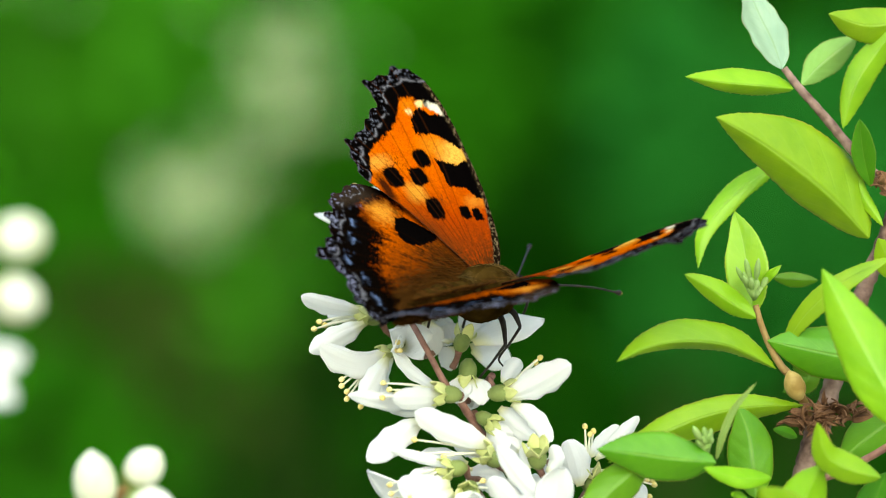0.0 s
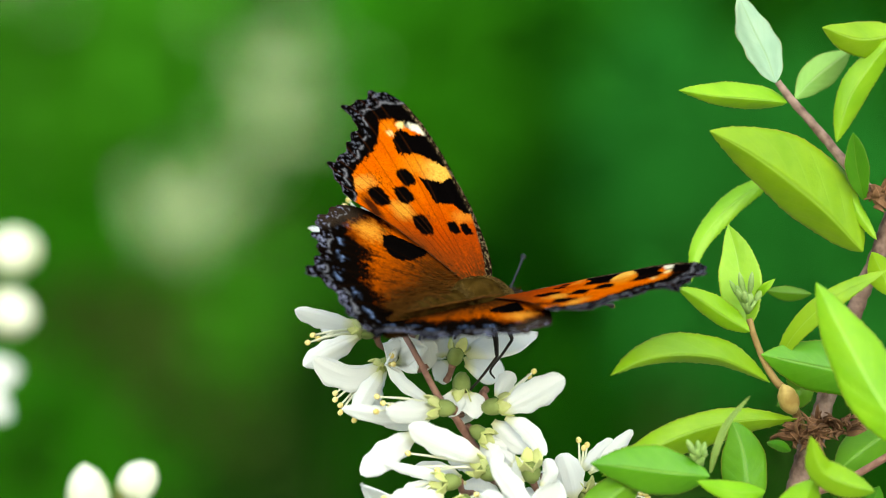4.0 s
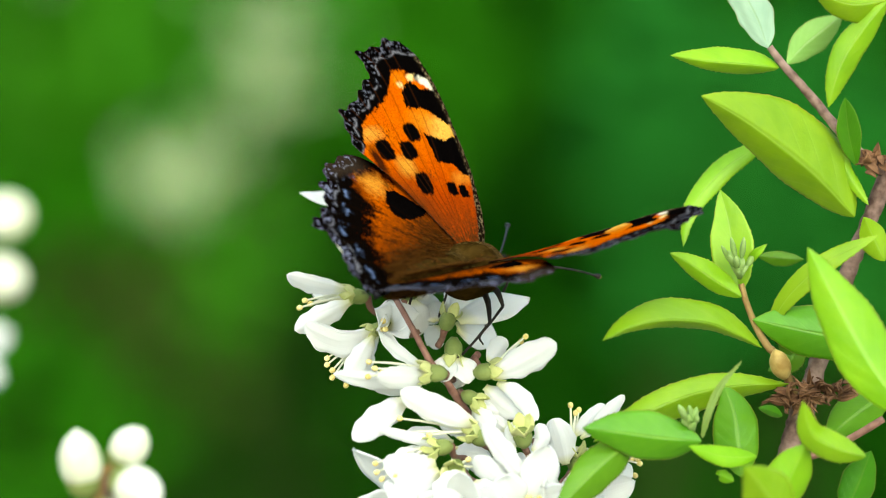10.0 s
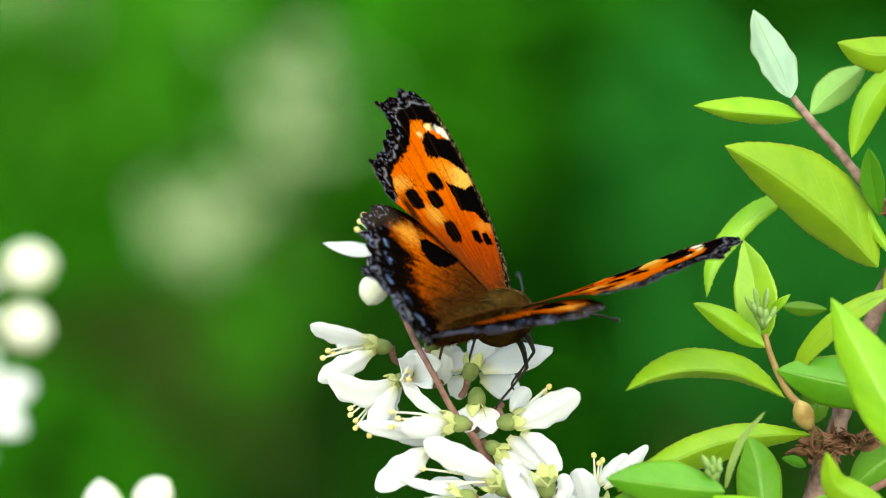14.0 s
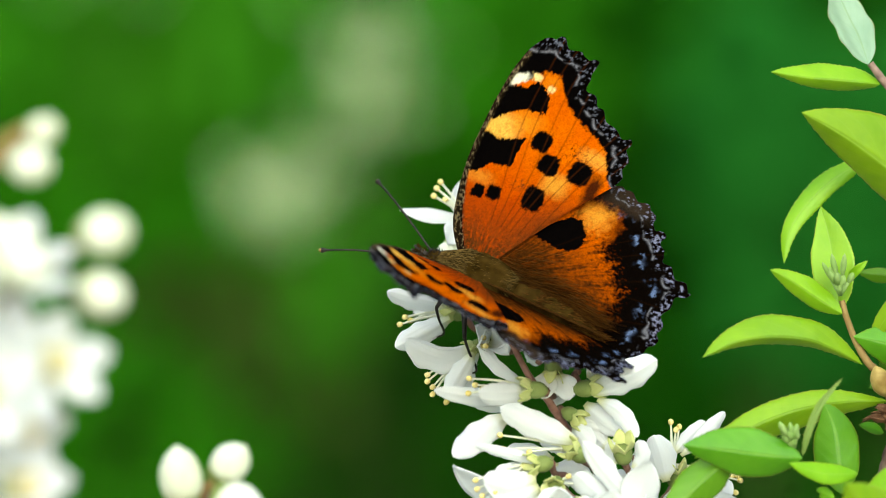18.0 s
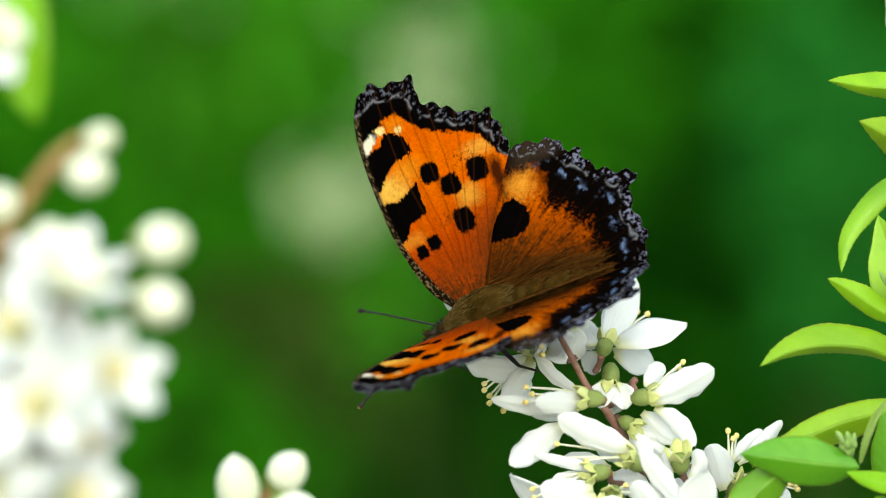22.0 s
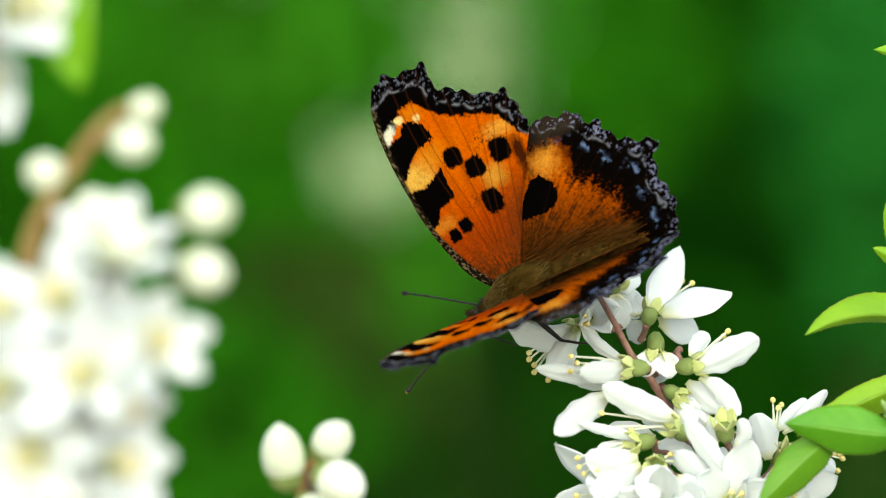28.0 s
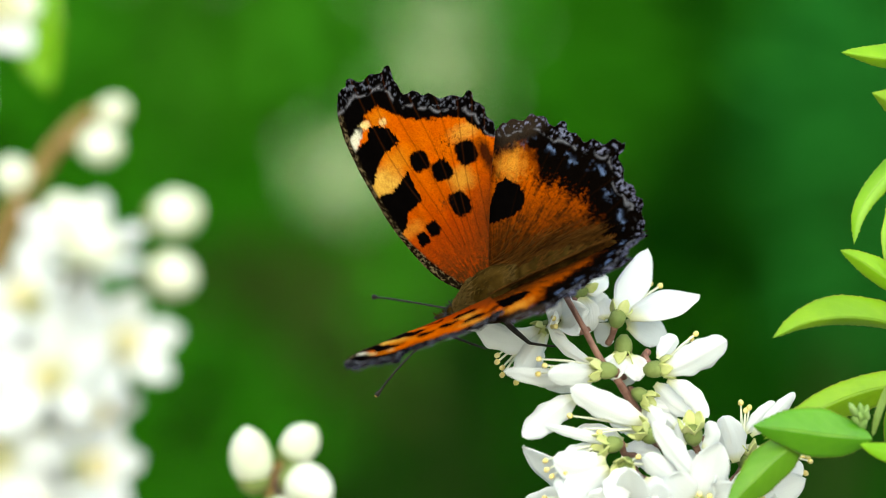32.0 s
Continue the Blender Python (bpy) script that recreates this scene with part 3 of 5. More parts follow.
def hind_colour(f, o, rim):
    j = rough_noise(f, o, 121, 1.3) - 0.5
    k = rough_noise(f, o, 131, 2.6) - 0.5
    ray = np.arctan2(o + 1.0, -f - 2.0)
    far = np.hypot(f, o)
    swirl = ray + 0.05 * (rough_noise(f, o, 145, 0.25) - 0.5)
    streak = grain(swirl * 26, f * 0.3, 141) * 0.3 + grain(swirl * 90, f * 0.7, 142) * 0.3 + rough_noise(f, o, 143, 2.4) * 0.4
    fleck = rough_noise(f, o, 181, 3.6) - 0.5
    col = np.ones(f.shape + (3,)) * np.array((0.45, 0.076, 0.0006))
    col = blend(col, np.clip((o + k * 2 - 5) / 8, 0, 0.85), (0.60, 0.108, 0.001))
    brown = (0.030, 0.013, 0.0026)
    root = np.clip((18.0 + fleck * 5 - np.hypot(f + 3, o * 1.2)) / 10, 0, 1)
    col = blend(col, np.clip(root * (0.25 + 1.1 * streak), 0, 0.86), brown)
    hem = np.clip((8.0 - o + fleck * 3) / 6.5, 0, 1)
    col = blend(col, np.clip(hem * (0.30 + 1.0 * streak), 0, 0.93), brown)
    col = blend(col, np.clip((streak - 0.55) * 6, 0, 1) * 0.62, (0.03, 0.010, 0.002))
    dark = (0.0020, 0.0012, 0.0009)
    soft = np.clip((7.3 + j * 2.4 + streak * 2.2 + fleck * 3.0 - rim) / 2.4, 0, 1)
    soft = soft * np.clip(1 - 0.9 * oval(f + j * 2, o + k * 2, -13.0, 12.4, 2.4, 2.0, 0.6), 0, 1)
    col = blend(col, soft, dark)
    col = blend(col, 0.62 * oval(f + j * 2, o + k * 2, -12.8, 12.8, 1.7, 1.5, 0.6), (0.80, 0.36, 0.04))
    col = blend(col, within(HIND_BAR, f + j * 0.6, o + k * 0.9), BLACK)
    col = blend(col, np.clip((-f - 10.5) / 3, 0, 1) * np.clip((o - 14.2 + j) / 1.6, 0, 1) * np.clip((21 + f) / 3, 0, 1) * 0.85, (0.034, 0.023, 0.016))
    for a in (0.12, 0.26, 0.40, 0.54, 0.68, 0.82):
        near = np.abs(ray - a + 0.02 * np.sin(far * 0.3 + a * 20)) * far
        col = blend(col, np.clip(1 - near / 0.13, 0, 1) * 0.35 * (far > 10), (0.02, 0.007, 0.002))
    wavy = rim + 0.8 * (grain(f * 0.9, o * 0.9, 151) - 0.5)
    beads = np.clip(np.sin(ray * 40 + 5 * j) * 1.5 + 0.35, 0, 1) * np.clip((rough_noise(f, o, 161, 2.2) - 0.42) * 6, 0, 1)
    blue = np.exp(-((wavy - 2.9) / 0.40) ** 2) * beads * np.clip((15.5 - o) / 3, 0, 1)
    col = blend(col, np.clip(blue * 0.72, 0, 1) * (f < -14), (0.17, 0.25, 0.47))
    frost = np.clip((rough_noise(f, o, 171, 3.0) - 0.59) * 12, 0, 1)
    col = blend(col, np.clip((1.35 - wavy) * 2.0, 0, 1) * frost * 0.68 * (f < -10), (0.26, 0.28, 0.43))
    line = np.exp(-((wavy - 1.5) / 0.16) ** 2) * np.clip((rough_noise(f, o, 175, 1.2) - 0.44) * 8, 0, 1) * (f < -12)
    col = blend(col, line * 0.5, (0.32, 0.33, 0.40))
    return np.clip(col * TONE, 0, 1)


def under_colour(f, o, rim):
    n = rough_noise(f, o, 211, 1.2)
    m = rough_noise(f, o, 221, 4.0)
    col = np.ones(f.shape + (3,)) * np.array((0.045, 0.030, 0.024))
    col = blend(col, np.clip(n * 1.6 - 0.5, 0, 1) * 0.6, (0.15, 0.10, 0.07))
    col = blend(col, np.clip((m - 0.5) * 6, 0, 1) * 0.5, (0.02, 0.015, 0.013))
    return blend(col, np.clip((2.0 - rim), 0, 1) * np.clip((m - 0.42) * 5, 0, 1) * 0.7, (0.24, 0.24, 0.34))


def wing(name, parent, edge, root, paint, mirror, arch, lift, label):
    """A thin wing: painted upper skin and a duller lower skin, fanned out from its root."""
    span = (9.8, 21.8) if name == "forewing" else (4.4, 19.6)
    ring = edge_line(edge, 0.62, 2.7, *span)
    outer = ring[int(span[0] * PER):int(span[1] * PER):3]
    root = np.array(root, float)
    steps = 150
    r = (np.linspace(0.0, 1, steps + 1) ** 0.8)[:, None, None]
    pts = root + r * (ring - root)
    f, o = pts[..., 0], pts[..., 1]
    # distance to the rim
    flat = np.stack([f.ravel(), o.ravel()], 1)
    rim = np.empty(len(flat))
    for a in range(0, len(flat), 8000):
        q = flat[a:a + 8000]
        rim[a:a + 8000] = np.sqrt(((q[:, None, :] - outer[None, :, :]) ** 2).sum(-1)).min(1)
    rim = rim.reshape(f.shape)
    ray = np.arctan2(f + 1.0, o + 6.0)
    z = lift + arch * np.sin(np.clip(o / 30, 0, 1) * math.pi) + 0.05 * np.sin(ray * 55) * np.clip(o / 12, 0, 1) + 0.15 * (rough_noise(f, o, 5, 0.35) - 0.5)
    if name == "forewing":
        z = z - 4.5 * (o / 30) ** 2 + 2.8 * o * f / 300 + 0.2 * (f / 10) ** 2
    else:
        z = z - 3.4 * (o / 20) ** 2 + 2.9 * o * f / 400 - 0.5 * (f / 20) ** 2
    z = z - 0.35 * np.clip(1 - rim / 2.0, 0, 1) * grain(f * 0.5, o * 0.5, 17)
    side = -1.0 if mirror else 1.0
    up = np.stack([f, o * side, z], -1).reshape(-1, 3)
    low = up - np.array([0, 0, 0.10])
    rows, cols = f.shape
    k = rows * cols
    i, j = np.meshgrid(np.arange(rows - 1), np.arange(cols - 1), indexing="ij")
    a = (i * cols + j).ravel()
    q = np.stack([a, a + 1, a + cols + 1, a + cols], 1)
    if not mirror:
        q = q[:, ::-1]
    faces = np.concatenate([q, q[:, ::-1] + k])
    e = (rows - 1) * cols + np.arange(cols - 1)
    rimq = np.stack([e, e + 1, e + 1 + k, e + k], 1)
    faces = np.concatenate([faces, rimq]).tolist()
    me = bpy.data.meshes.new(name)
    me.from_pydata((np.concatenate([up, low]) * MM).tolist(), [], faces)
    me.materials.append(WING)
    me.polygons.foreach_set("use_smooth", [True] * len(faces))
    col = np.ones((2 * k, 4), np.float32)
    col[:k, :3] = paint(f, o, rim).reshape(-1, 3)
    col[k:, :3] = under_colour(f, o, rim).reshape(-1, 3)
    layer = me.color_attributes.new("scales", "FLOAT_COLOR", "POINT")
    layer.data.foreach_set("color", col.ravel())
    me.update()
    ob = new(name, me)
    ob.parent = parent
    return tagged(ob, label)


def local_mesh(name, parent, pieces, mat, label=""):
    """Parts of the butterfly, in millimetres in its own space: x ahead, y to its left, z up."""
    verts, faces = [], []
    for v, f in pieces:
        o = len(verts)
        verts += [np.asarray(p) * MM for p in v]
        faces += [tuple(i + o for i in q) for q in f]
    me = bpy.data.meshes.new(name)
    me.from_pydata([tuple(p) for p in verts], [], faces)
    me.materials.append(mat)
    me.polygons.foreach_set("use_smooth", [True] * len(faces))
    ob = new(name, me)
    ob.parent = parent
    return tagged(ob, label) if label else ob


def hairs(rng, spine, radii, count, long, lean, up_only=True):
    """Fine tapering hairs over a body: three-sided slivers."""
    out = []
    spine = np.asarray(spine, float)
    for _ in range(count):
        s = rng.random() * (len(spine) - 1)
        i = min(int(s), len(spine) - 2)
        p = spine[i] + (spine[i + 1] - spine[i]) * (s - i)
        r = radii[i] + (radii[i + 1] - radii[i]) * (s - i)
        w = rng.uniform(-0.2, math.pi + 0.2) if up_only else rng.uniform(0, 2 * math.pi)
        o = np.array([0, math.cos(w), math.sin(w)])
        foot = p + o * r * 0.94
        tip = foot + unit(o * (1 - lean) + np.array([-lean, 0, 0]) + rng_vec(rng, 0.25)) * long * rng.uniform(0.6, 1.2)
        a = unit(np.cross(tip - foot, (0.3, 0.4, 0.86))) * 0.042
        b = unit(np.cross(tip - foot, a)) * 0.042
        mid = (foot + tip) / 2 + o * 0.05
        out.append(([foot + a, foot - a * 0.5 + b, foot - a * 0.5 - b, mid + a * 0.8, mid - a * 0.4 + b * 0.8, mid - a * 0.4 - b * 0.8, tip],
                    [(0, 1, 4, 3), (1, 2, 5, 4), (2, 0, 3, 5), (3, 4, 6), (4, 5, 6), (5, 3, 6)]))
    return out


def rng_vec(rng, s):
    return np.array([rng.uniform(-s, s) for _ in range(3)])


def hair_material(name, dark, light):
    """Fine hairs, each of its own shade."""
    m, n, l, b = material(name, 0.7)
    g = n.new("ShaderNodeNewGeometry")
    l.new(ramp(n, l, g.outputs["Random Per Island"], [(0.15, dark), (1.0, light)]), b.inputs["Base Color"])
    b.inputs["Specular IOR Level"].default_value = 0.02
    return m


GOLD_FUR = hair_material("golden_fur", (0.010, 0.0042, 0.0008), (0.105, 0.042, 0.008))
OLIVE_FUR = hair_material("olive_fur", (0.010, 0.0065, 0.0013), (0.125, 0.080, 0.024))


def build_butterfly():
    fly = new("butterfly")
    fly.empty_display_size = 0.01
    tagged(fly, "orange tortoiseshell butterfly with black spots perched on white blossom", "butterfly")
    rng = random.Random(5)
    low = -0.8
    thorax = local_mesh("thorax", fly, [egg_data((-1.9, 0, low - 0.6), (1, 0, 0.02), 12.4, 8.0, (0.45, 0.8, 0.98, 1.0, 0.96, 0.85, 0.62, 0.40), 16, 20, 0.03)], FUR, "olive-brown furry thorax")
    local_mesh("fur", thorax, hairs(rng, [(-7, 0, low - 0.6), (-3, 0, low - 0.5), (1, 0, low - 0.5), (4.2, 0, low - 0.6)], [2.7, 3.8, 3.6, 1.9], 9000, 0.9, 0.84), OLIVE_FUR)
    waist = smooth_path([(-6.0, 0, -1.6), (-10.0, 0, -1.3), (-15.0, 0, -1.5), (-19.0, 0, -2.0), (-22.0, 0, -2.7)], 9)
    girth = [(1.4 + 0.9 * math.sin(math.pi * min(1.0, 0.25 + i / 48))) * (1 + 0.06 * math.sin(i * 1.4)) * (1 - 0.55 * (i / 36) ** 3) for i in range(37)]
    ab = [tube_data(waist, girth, 18, 0.03)]
    abdomen = local_mesh("abdomen", fly, ab, FUR, "golden-brown furry abdomen")
    local_mesh("fur", abdomen, hairs(rng, [(-6.5, 0, -1.6), (-11, 0, -1.3), (-17, 0, -1.8), (-21.5, 0, -2.6)], [2.0, 2.2, 1.9, 1.0], 4200, 1.5, 0.86, False), GOLD_FUR)
    head = local_mesh("head", fly, [egg_data((4.7, 0, low - 0.6), (1, 0, -0.1), 3.0, 3.0, None, 10, 16, 0.05)], FUR, "dark tufted head")
    local_mesh("fur", head, hairs(rng, [(3.4, 0, low - 0.6), (4.7, 0, low - 0.6), (5.9, 0, low - 0.7)], [1.2, 1.5, 0.9], 350, 0.9, -0.25, False), CHITIN)
    for s in (1, -1):
        local_mesh("eye", head, [egg_data((5.1, s * 1.2, low - 0.5), (0.2, s, 0.1), 1.2, 1.7, None, 8, 14)], EYE)
        palp = smooth_path([(5.6, s * 0.5, low - 1.1), (7.0, s * 0.5, low - 0.7), (8.3, s * 0.45, low + 0.1)], 5)
        pv = local_mesh("palp", head, [tube_data(palp, [0.55, 0.6, 0.16], 8, 0.12)], CHITIN)
        local_mesh("fur", pv, hairs(rng, [(5.7, s * 0.5, low - 1.0), (7.0, s * 0.5, low - 0.7), (7.9, s * 0.45, low - 0.1)], [0.45, 0.5, 0.3], 120, 0.7, -0.5, False), FUR)
        line = smooth_path([(5.5, s * 0.8, low - 0.2), (10.0, s * 3.3, low + 0.6), (14.6, s * 6.0, low + 0.9), (18.4, s * 8.3, low + 0.6)], 14)
        ant = local_mesh("antenna", fly, [tube_data(line, [0.13 + 0.03 * (i % 2) for i in range(40)] + [0.16, 0.27, 0.38, 0.38], 8)], CHITIN, "black club-tipped antenna")
        local_mesh("tip", ant, [egg_data(line[-1], line[-1] - line[-2], 0.6, 0.5, None, 6, 8)], CHITIN_TIP, "orange tip")
    probe = smooth_path([(5.7, 0, low - 1.5), (7.9, 0, low - 2.2), (8.9, 0, low - 3.8), (8.0, 0, -8.5), (7.2, 0, -11.0)], 6)
    local_mesh("proboscis", fly, [tube_data(probe, [0.24, 0.2, 0.14], 8)], CHITIN, "thin dark proboscis")
    for s in (1, -1):
        for foot, knee, hip in (((0.2, s * 3.6, -10.0), (1.6, s * 4.6, -5.0), (1.0, s * 1.2, -3.0)), ((-6.0, s * 5.0, -12.5), (-4.0, s * 6.6, -6.0), (-1.0, s * 1.4, -3.0))):
            femur = tube_data(smooth_path([hip, (np.array(hip) + knee) / 2 + np.array([0, s * 0.3, 0.5]), knee], 5), [0.5, 0.44, 0.26], 8, 0.05)
            shin = tube_data(smooth_path([knee, (np.array(foot) + knee) / 2 + np.array([0.2, 0, 0.1]), foot, np.array(foot) + np.array([1.0, s * 0.4, -1.2])], 5), [0.22, 0.18, 0.16, 0.12], 8, 0.05)
            local_mesh("leg", fly, [femur, shin], CHITIN, "thin jointed black leg")
    wings = []
    for mirror, side in ((False, "left"), (True, "right")):
        fw = wing("forewing", fly, FORE_EDGE, (-0.8, -0.3), fore_colour, mirror, -1.0, 0.10, "orange forewing with black blotches and a scalloped frosted rim")
        hw = wing("hindwing", fly, HIND_EDGE, (-3.6, 0.4), hind_colour, mirror, -0.6, -0.25, "brown and orange hindwing with a blue-flecked dark rim")
        tufts = []
        for _ in range(1300):
            x = -3.5 - 17 * rng.random() ** 1.1
            y = -0.6 + abs(rng.gauss(0, 2.0)) * (1 - 0.5 * abs(x + 9) / 11)
            foot = np.array([x, y * (-1 if mirror else 1), 0.15])
            tufts += [([foot + np.array([0, 0.024, 0]), foot - np.array([0, 0.024, 0.02]), foot + np.array([0, 0, 0.04]),
                        foot + np.array([-rng.uniform(1.6, 4.2), (0.16 * y + 0.3 * math.sin(x * 0.5) + rng.uniform(-0.25, 0.3)) * (-1 if mirror else 1), rng.uniform(0.05, 0.35)])],
                       [(0, 1, 3), (1, 2, 3), (2, 0, 3)])]
        tagged(local_mesh("hair", hw, tufts, GOLD_FUR), kind="stuff")
        wings.append((fw, hw, -1 if mirror else 1))
    return fly, wings


BUTTERFLY, WINGS = build_butterfly()

# seconds, place in millimetres and turn in degrees of the butterfly
FLIGHT = [
    (0, 7.53, 0.0, -4.53, 23.5, -5.7, 52.9), (0.5, 7.69, 0.0, -4.64, 24.0, -5.4, 52.8),
    (1, 7.61, 0.0, -4.67, 24.2, -5.4, 53.1), (1.5, 7.56, 0.0, -4.39, 24.4, -5.7, 52.9),
    (2, 7.38, 0.0, -4.41, 24.8, -6.5, 52.1), (2.5, 7.46, 0.0, -4.22, 24.6, -5.8, 52.7),
    (3, 7.53, 0.0, -4.38, 24.8, -5.9, 52.6), (3.5, 7.47, 0.0, -4.26, 24.9, -5.8, 52.6),
    (5.5, 7.37, 0.0, -4.56, 25.3, -6.6, 53.1), (6, 7.34, 0.0, -4.52, 24.5, -6.3, 53.8),
    (6.5, 7.24, 0.0, -4.43, 24.4, -6.3, 53.9), (7, 7.36, 0.0, -4.34, 24.8, -6.5, 53.1),
    (7.5, 7.46, 0.0, -4.41, 25.2, -6.9, 52.9), (8, 7.67, 0.0, -4.37, 25.8, -6.7, 52.4),
    (8.5, 7.61, 0.0, -4.51, 25.6, -6.6, 52.8), (9, 7.53, 0.0, -4.34, 25.6, -7.2, 53.1),
    (9.5, 7.48, 0.0, -4.25, 25.4, -4.6, 56.9), (10, 7.49, 0.0, -4.43, 25.9, -4.3, 56.5),
    (10.5, 7.56, 0.0, -4.47, 25.8, -4.2, 56.2), (11, 7.53, 0.0, -4.37, 26.1, -4.8, 55.7),
    (11.5, 7.71, 0.0, -3.99, 25.6, -6.2, 55.6), (12, 7.39, 0.0, -3.61, 22.1, -5.9, 59.9),
    (12.5, 7.70, 0.0, -3.80, 21.7, -6.7, 63.3), (13, 8.52, 0.0, -3.92, 22.5, -5.5, 63.5),
    (13.5, 8.50, 0.0, -3.95, 22.2, -3.9, 63.8), (14, 8.38, 0.0, -3.91, 22.9, -4.3, 64.1),
    (14.5, 8.35, 0.0, -3.91, 22.2, -4.5, 65.2), (16.5, -1.53, 0.0, -1.17, -6.7, -35.7, 124.2),
    (17, -4.68, 0.0, -0.98, -26.7, -33.7, 143.5), (17.5, -8.11, 0.0, -2.96, -37.4, -24.7, 155.3),
    (18, -8.59, 0.0, -3.22, -39.6, -23.8, 165.0), (18.5, -10.21, 0.0, -3.23, -49.5, -12.4, 170.1),
    (19, -10.81, 0.0, -3.29, -51.1, -8.9, 173.4), (19.5, -11.19, 0.0, -3.52, -62.1, -9.1, 173.9),
    (20, -11.05, 0.0, -3.77, -56.3, -9.9, 173.8), (20.5, -11.78, 0.0, -3.27, -65.4, -11.1, 167.6),
    (21, -13.80, 0.0, -5.48, -57.3, 4.4, 172.4), (21.5, -15.25, 0.0, -7.88, -56.3, 17.1, 162.8),
    (22, -15.89, 0.0, -8.48, -57.6, 19.3, 154.6), (22.5, -16.13, 0.0, -8.80, -57.6, 20.5, 154.2),
    (23, -16.11, 0.0, -8.23, -57.4, 18.6, 155.6), (23.5, -16.28, 0.0, -8.94, -58.8, 21.3, 153.3),
    (24, -16.47, 0.0, -8.84, -57.8, 20.6, 153.7), (24.5, -16.33, 0.0, -9.10, -59.8, 22.7, 151.8),
    (25, -16.40, 0.0, -9.21, -60.1, 22.8, 150.3), (25.5, -16.25, 0.0, -9.17, -60.1, 23.1, 150.2),
    (27.5, -16.75, 0.0, -9.55, -62.2, 22.2, 150.8), (28, -16.68, 0.0, -9.69, -62.0, 22.1, 150.5),
    (28.5, -16.73, 0.0, -9.80, -62.2, 22.8, 149.9), (29, -17.16, 0.0, -9.50, -60.9, 20.7, 149.5),
    (29.5, -16.71, 0.0, -9.76, -61.4, 22.4, 149.9), (30, -16.76, 0.0, -9.78, -61.5, 22.3, 149.7),
    (30.5, -16.67, 0.0, -9.83, -61.8, 22.1, 149.8), (31, -16.73, 0.0, -9.89, -61.6, 22.3, 149.7),
    (31.5, -16.67, 0.0, -9.65, -61.5, 22.4, 149.6), (32, -16.64, 0.0, -9.75, -61.9, 22.4, 149.6),
]
RAISE = [
    (0, 45.8), (0.5, 44.1), (1, 44.5), (1.5, 44.0), (2, 43.7), (2.5, 42.0), (3, 39.7), (3.5, 39.4),
    (5.5, 37.0), (6, 43.3), (6.5, 41.8), (7, 42.1), (7.5, 40.3), (8, 40.0), (8.5, 38.7), (9, 39.3),
    (9.5, 45.6), (10, 46.1), (10.5, 45.3), (11, 44.8), (11.5, 43.5), (12, 48.0), (12.5, 50.3), (13, 52.6),
    (13.5, 48.1), (14, 47.1), (14.5, 48.4), (16.5, 47.9), (17, 39.2), (17.5, 39.7), (18, 48.0), (18.5, 52.0),
    (19, 49.6), (19.5, 50.8), (20, 50.0), (20.5, 57.7), (21, 54.7), (21.5, 51.5), (22, 50.7), (22.5, 52.7),
    (23, 51.8), (23.5, 52.0), (24, 52.1), (24.5, 52.4), (25, 52.7), (25.5, 53.0), (27.5, 55.6), (28, 55.5),
    (28.5, 55.4), (29, 54.6), (29.5, 55.2), (30, 55.7), (30.5, 56.0), (31, 55.9), (31.5, 55.8), (32, 56.2),
]


def motions():
    walk(BUTTERFLY, [(t, Matrix.Translation(at((x, y, z))) @ pose(0, 0, 0, rx, ry, rz)) for t, x, y, z, rx, ry, rz in FLIGHT])
    for fw, hw, side in WINGS:
        walk(fw, [(t, pose(0, side * 0.0012, 0, side * a)) for t, a in RAISE])
        walk(hw, [(t, pose(0, side * 0.0012, 0, side * (a - 2.2))) for t, a in RAISE])


# ---- the white blossom under the butterfly ----
TO = (0, -1, 0.3)
UP = (0.1, -0.6, 0.8)


def ring_flower(spray, cup, axis, reach, width, seed, count=5, spread=0.75, stamens=6, size=3.0, stem=None):
    """A whole flower opening along its axis, where its petals need no place of their own."""
    rng = random.Random(seed)
    ax = unit(axis)
    a = unit(np.cross(ax, (0.25, 0.2, 0.95)))
    b = np.cross(ax, a)
    c = np.array(cup, float)
    petals, threads = [], []
    for k in range(count):
        w = 2 * math.pi * (k + 0.25 * rng.uniform(-1, 1)) / count
        o = a * math.cos(w) + b * math.sin(w)
        foot = c + ax * size * 0.4 + o * size * 0.3
        sp = spread * rng.uniform(0.75, 1.2)
        tip = foot + (ax * (1 - 0.45 * sp) + o * sp) * reach * rng.uniform(0.9, 1.1)
        petals.append((tuple(foot), tuple(tip), width * rng.uniform(0.9, 1.1), -0.04, 0.25, tuple(ax * 0.8 - o * 0.5)))
    for k in range(stamens):
        w = 2 * math.pi * (k + 0.5 * rng.random()) / max(stamens, 1)
        o = a * math.cos(w) + b * math.sin(w)
        foot = c + ax * size * 0.5
        threads.append((tuple(foot + o * 0.4), tuple(foot + ax * reach * 0.55 * rng.uniform(0.8, 1.1) + o * 1.3)))
    return flower(spray, cup, axis, petals, threads, size, 5, stem, seed)


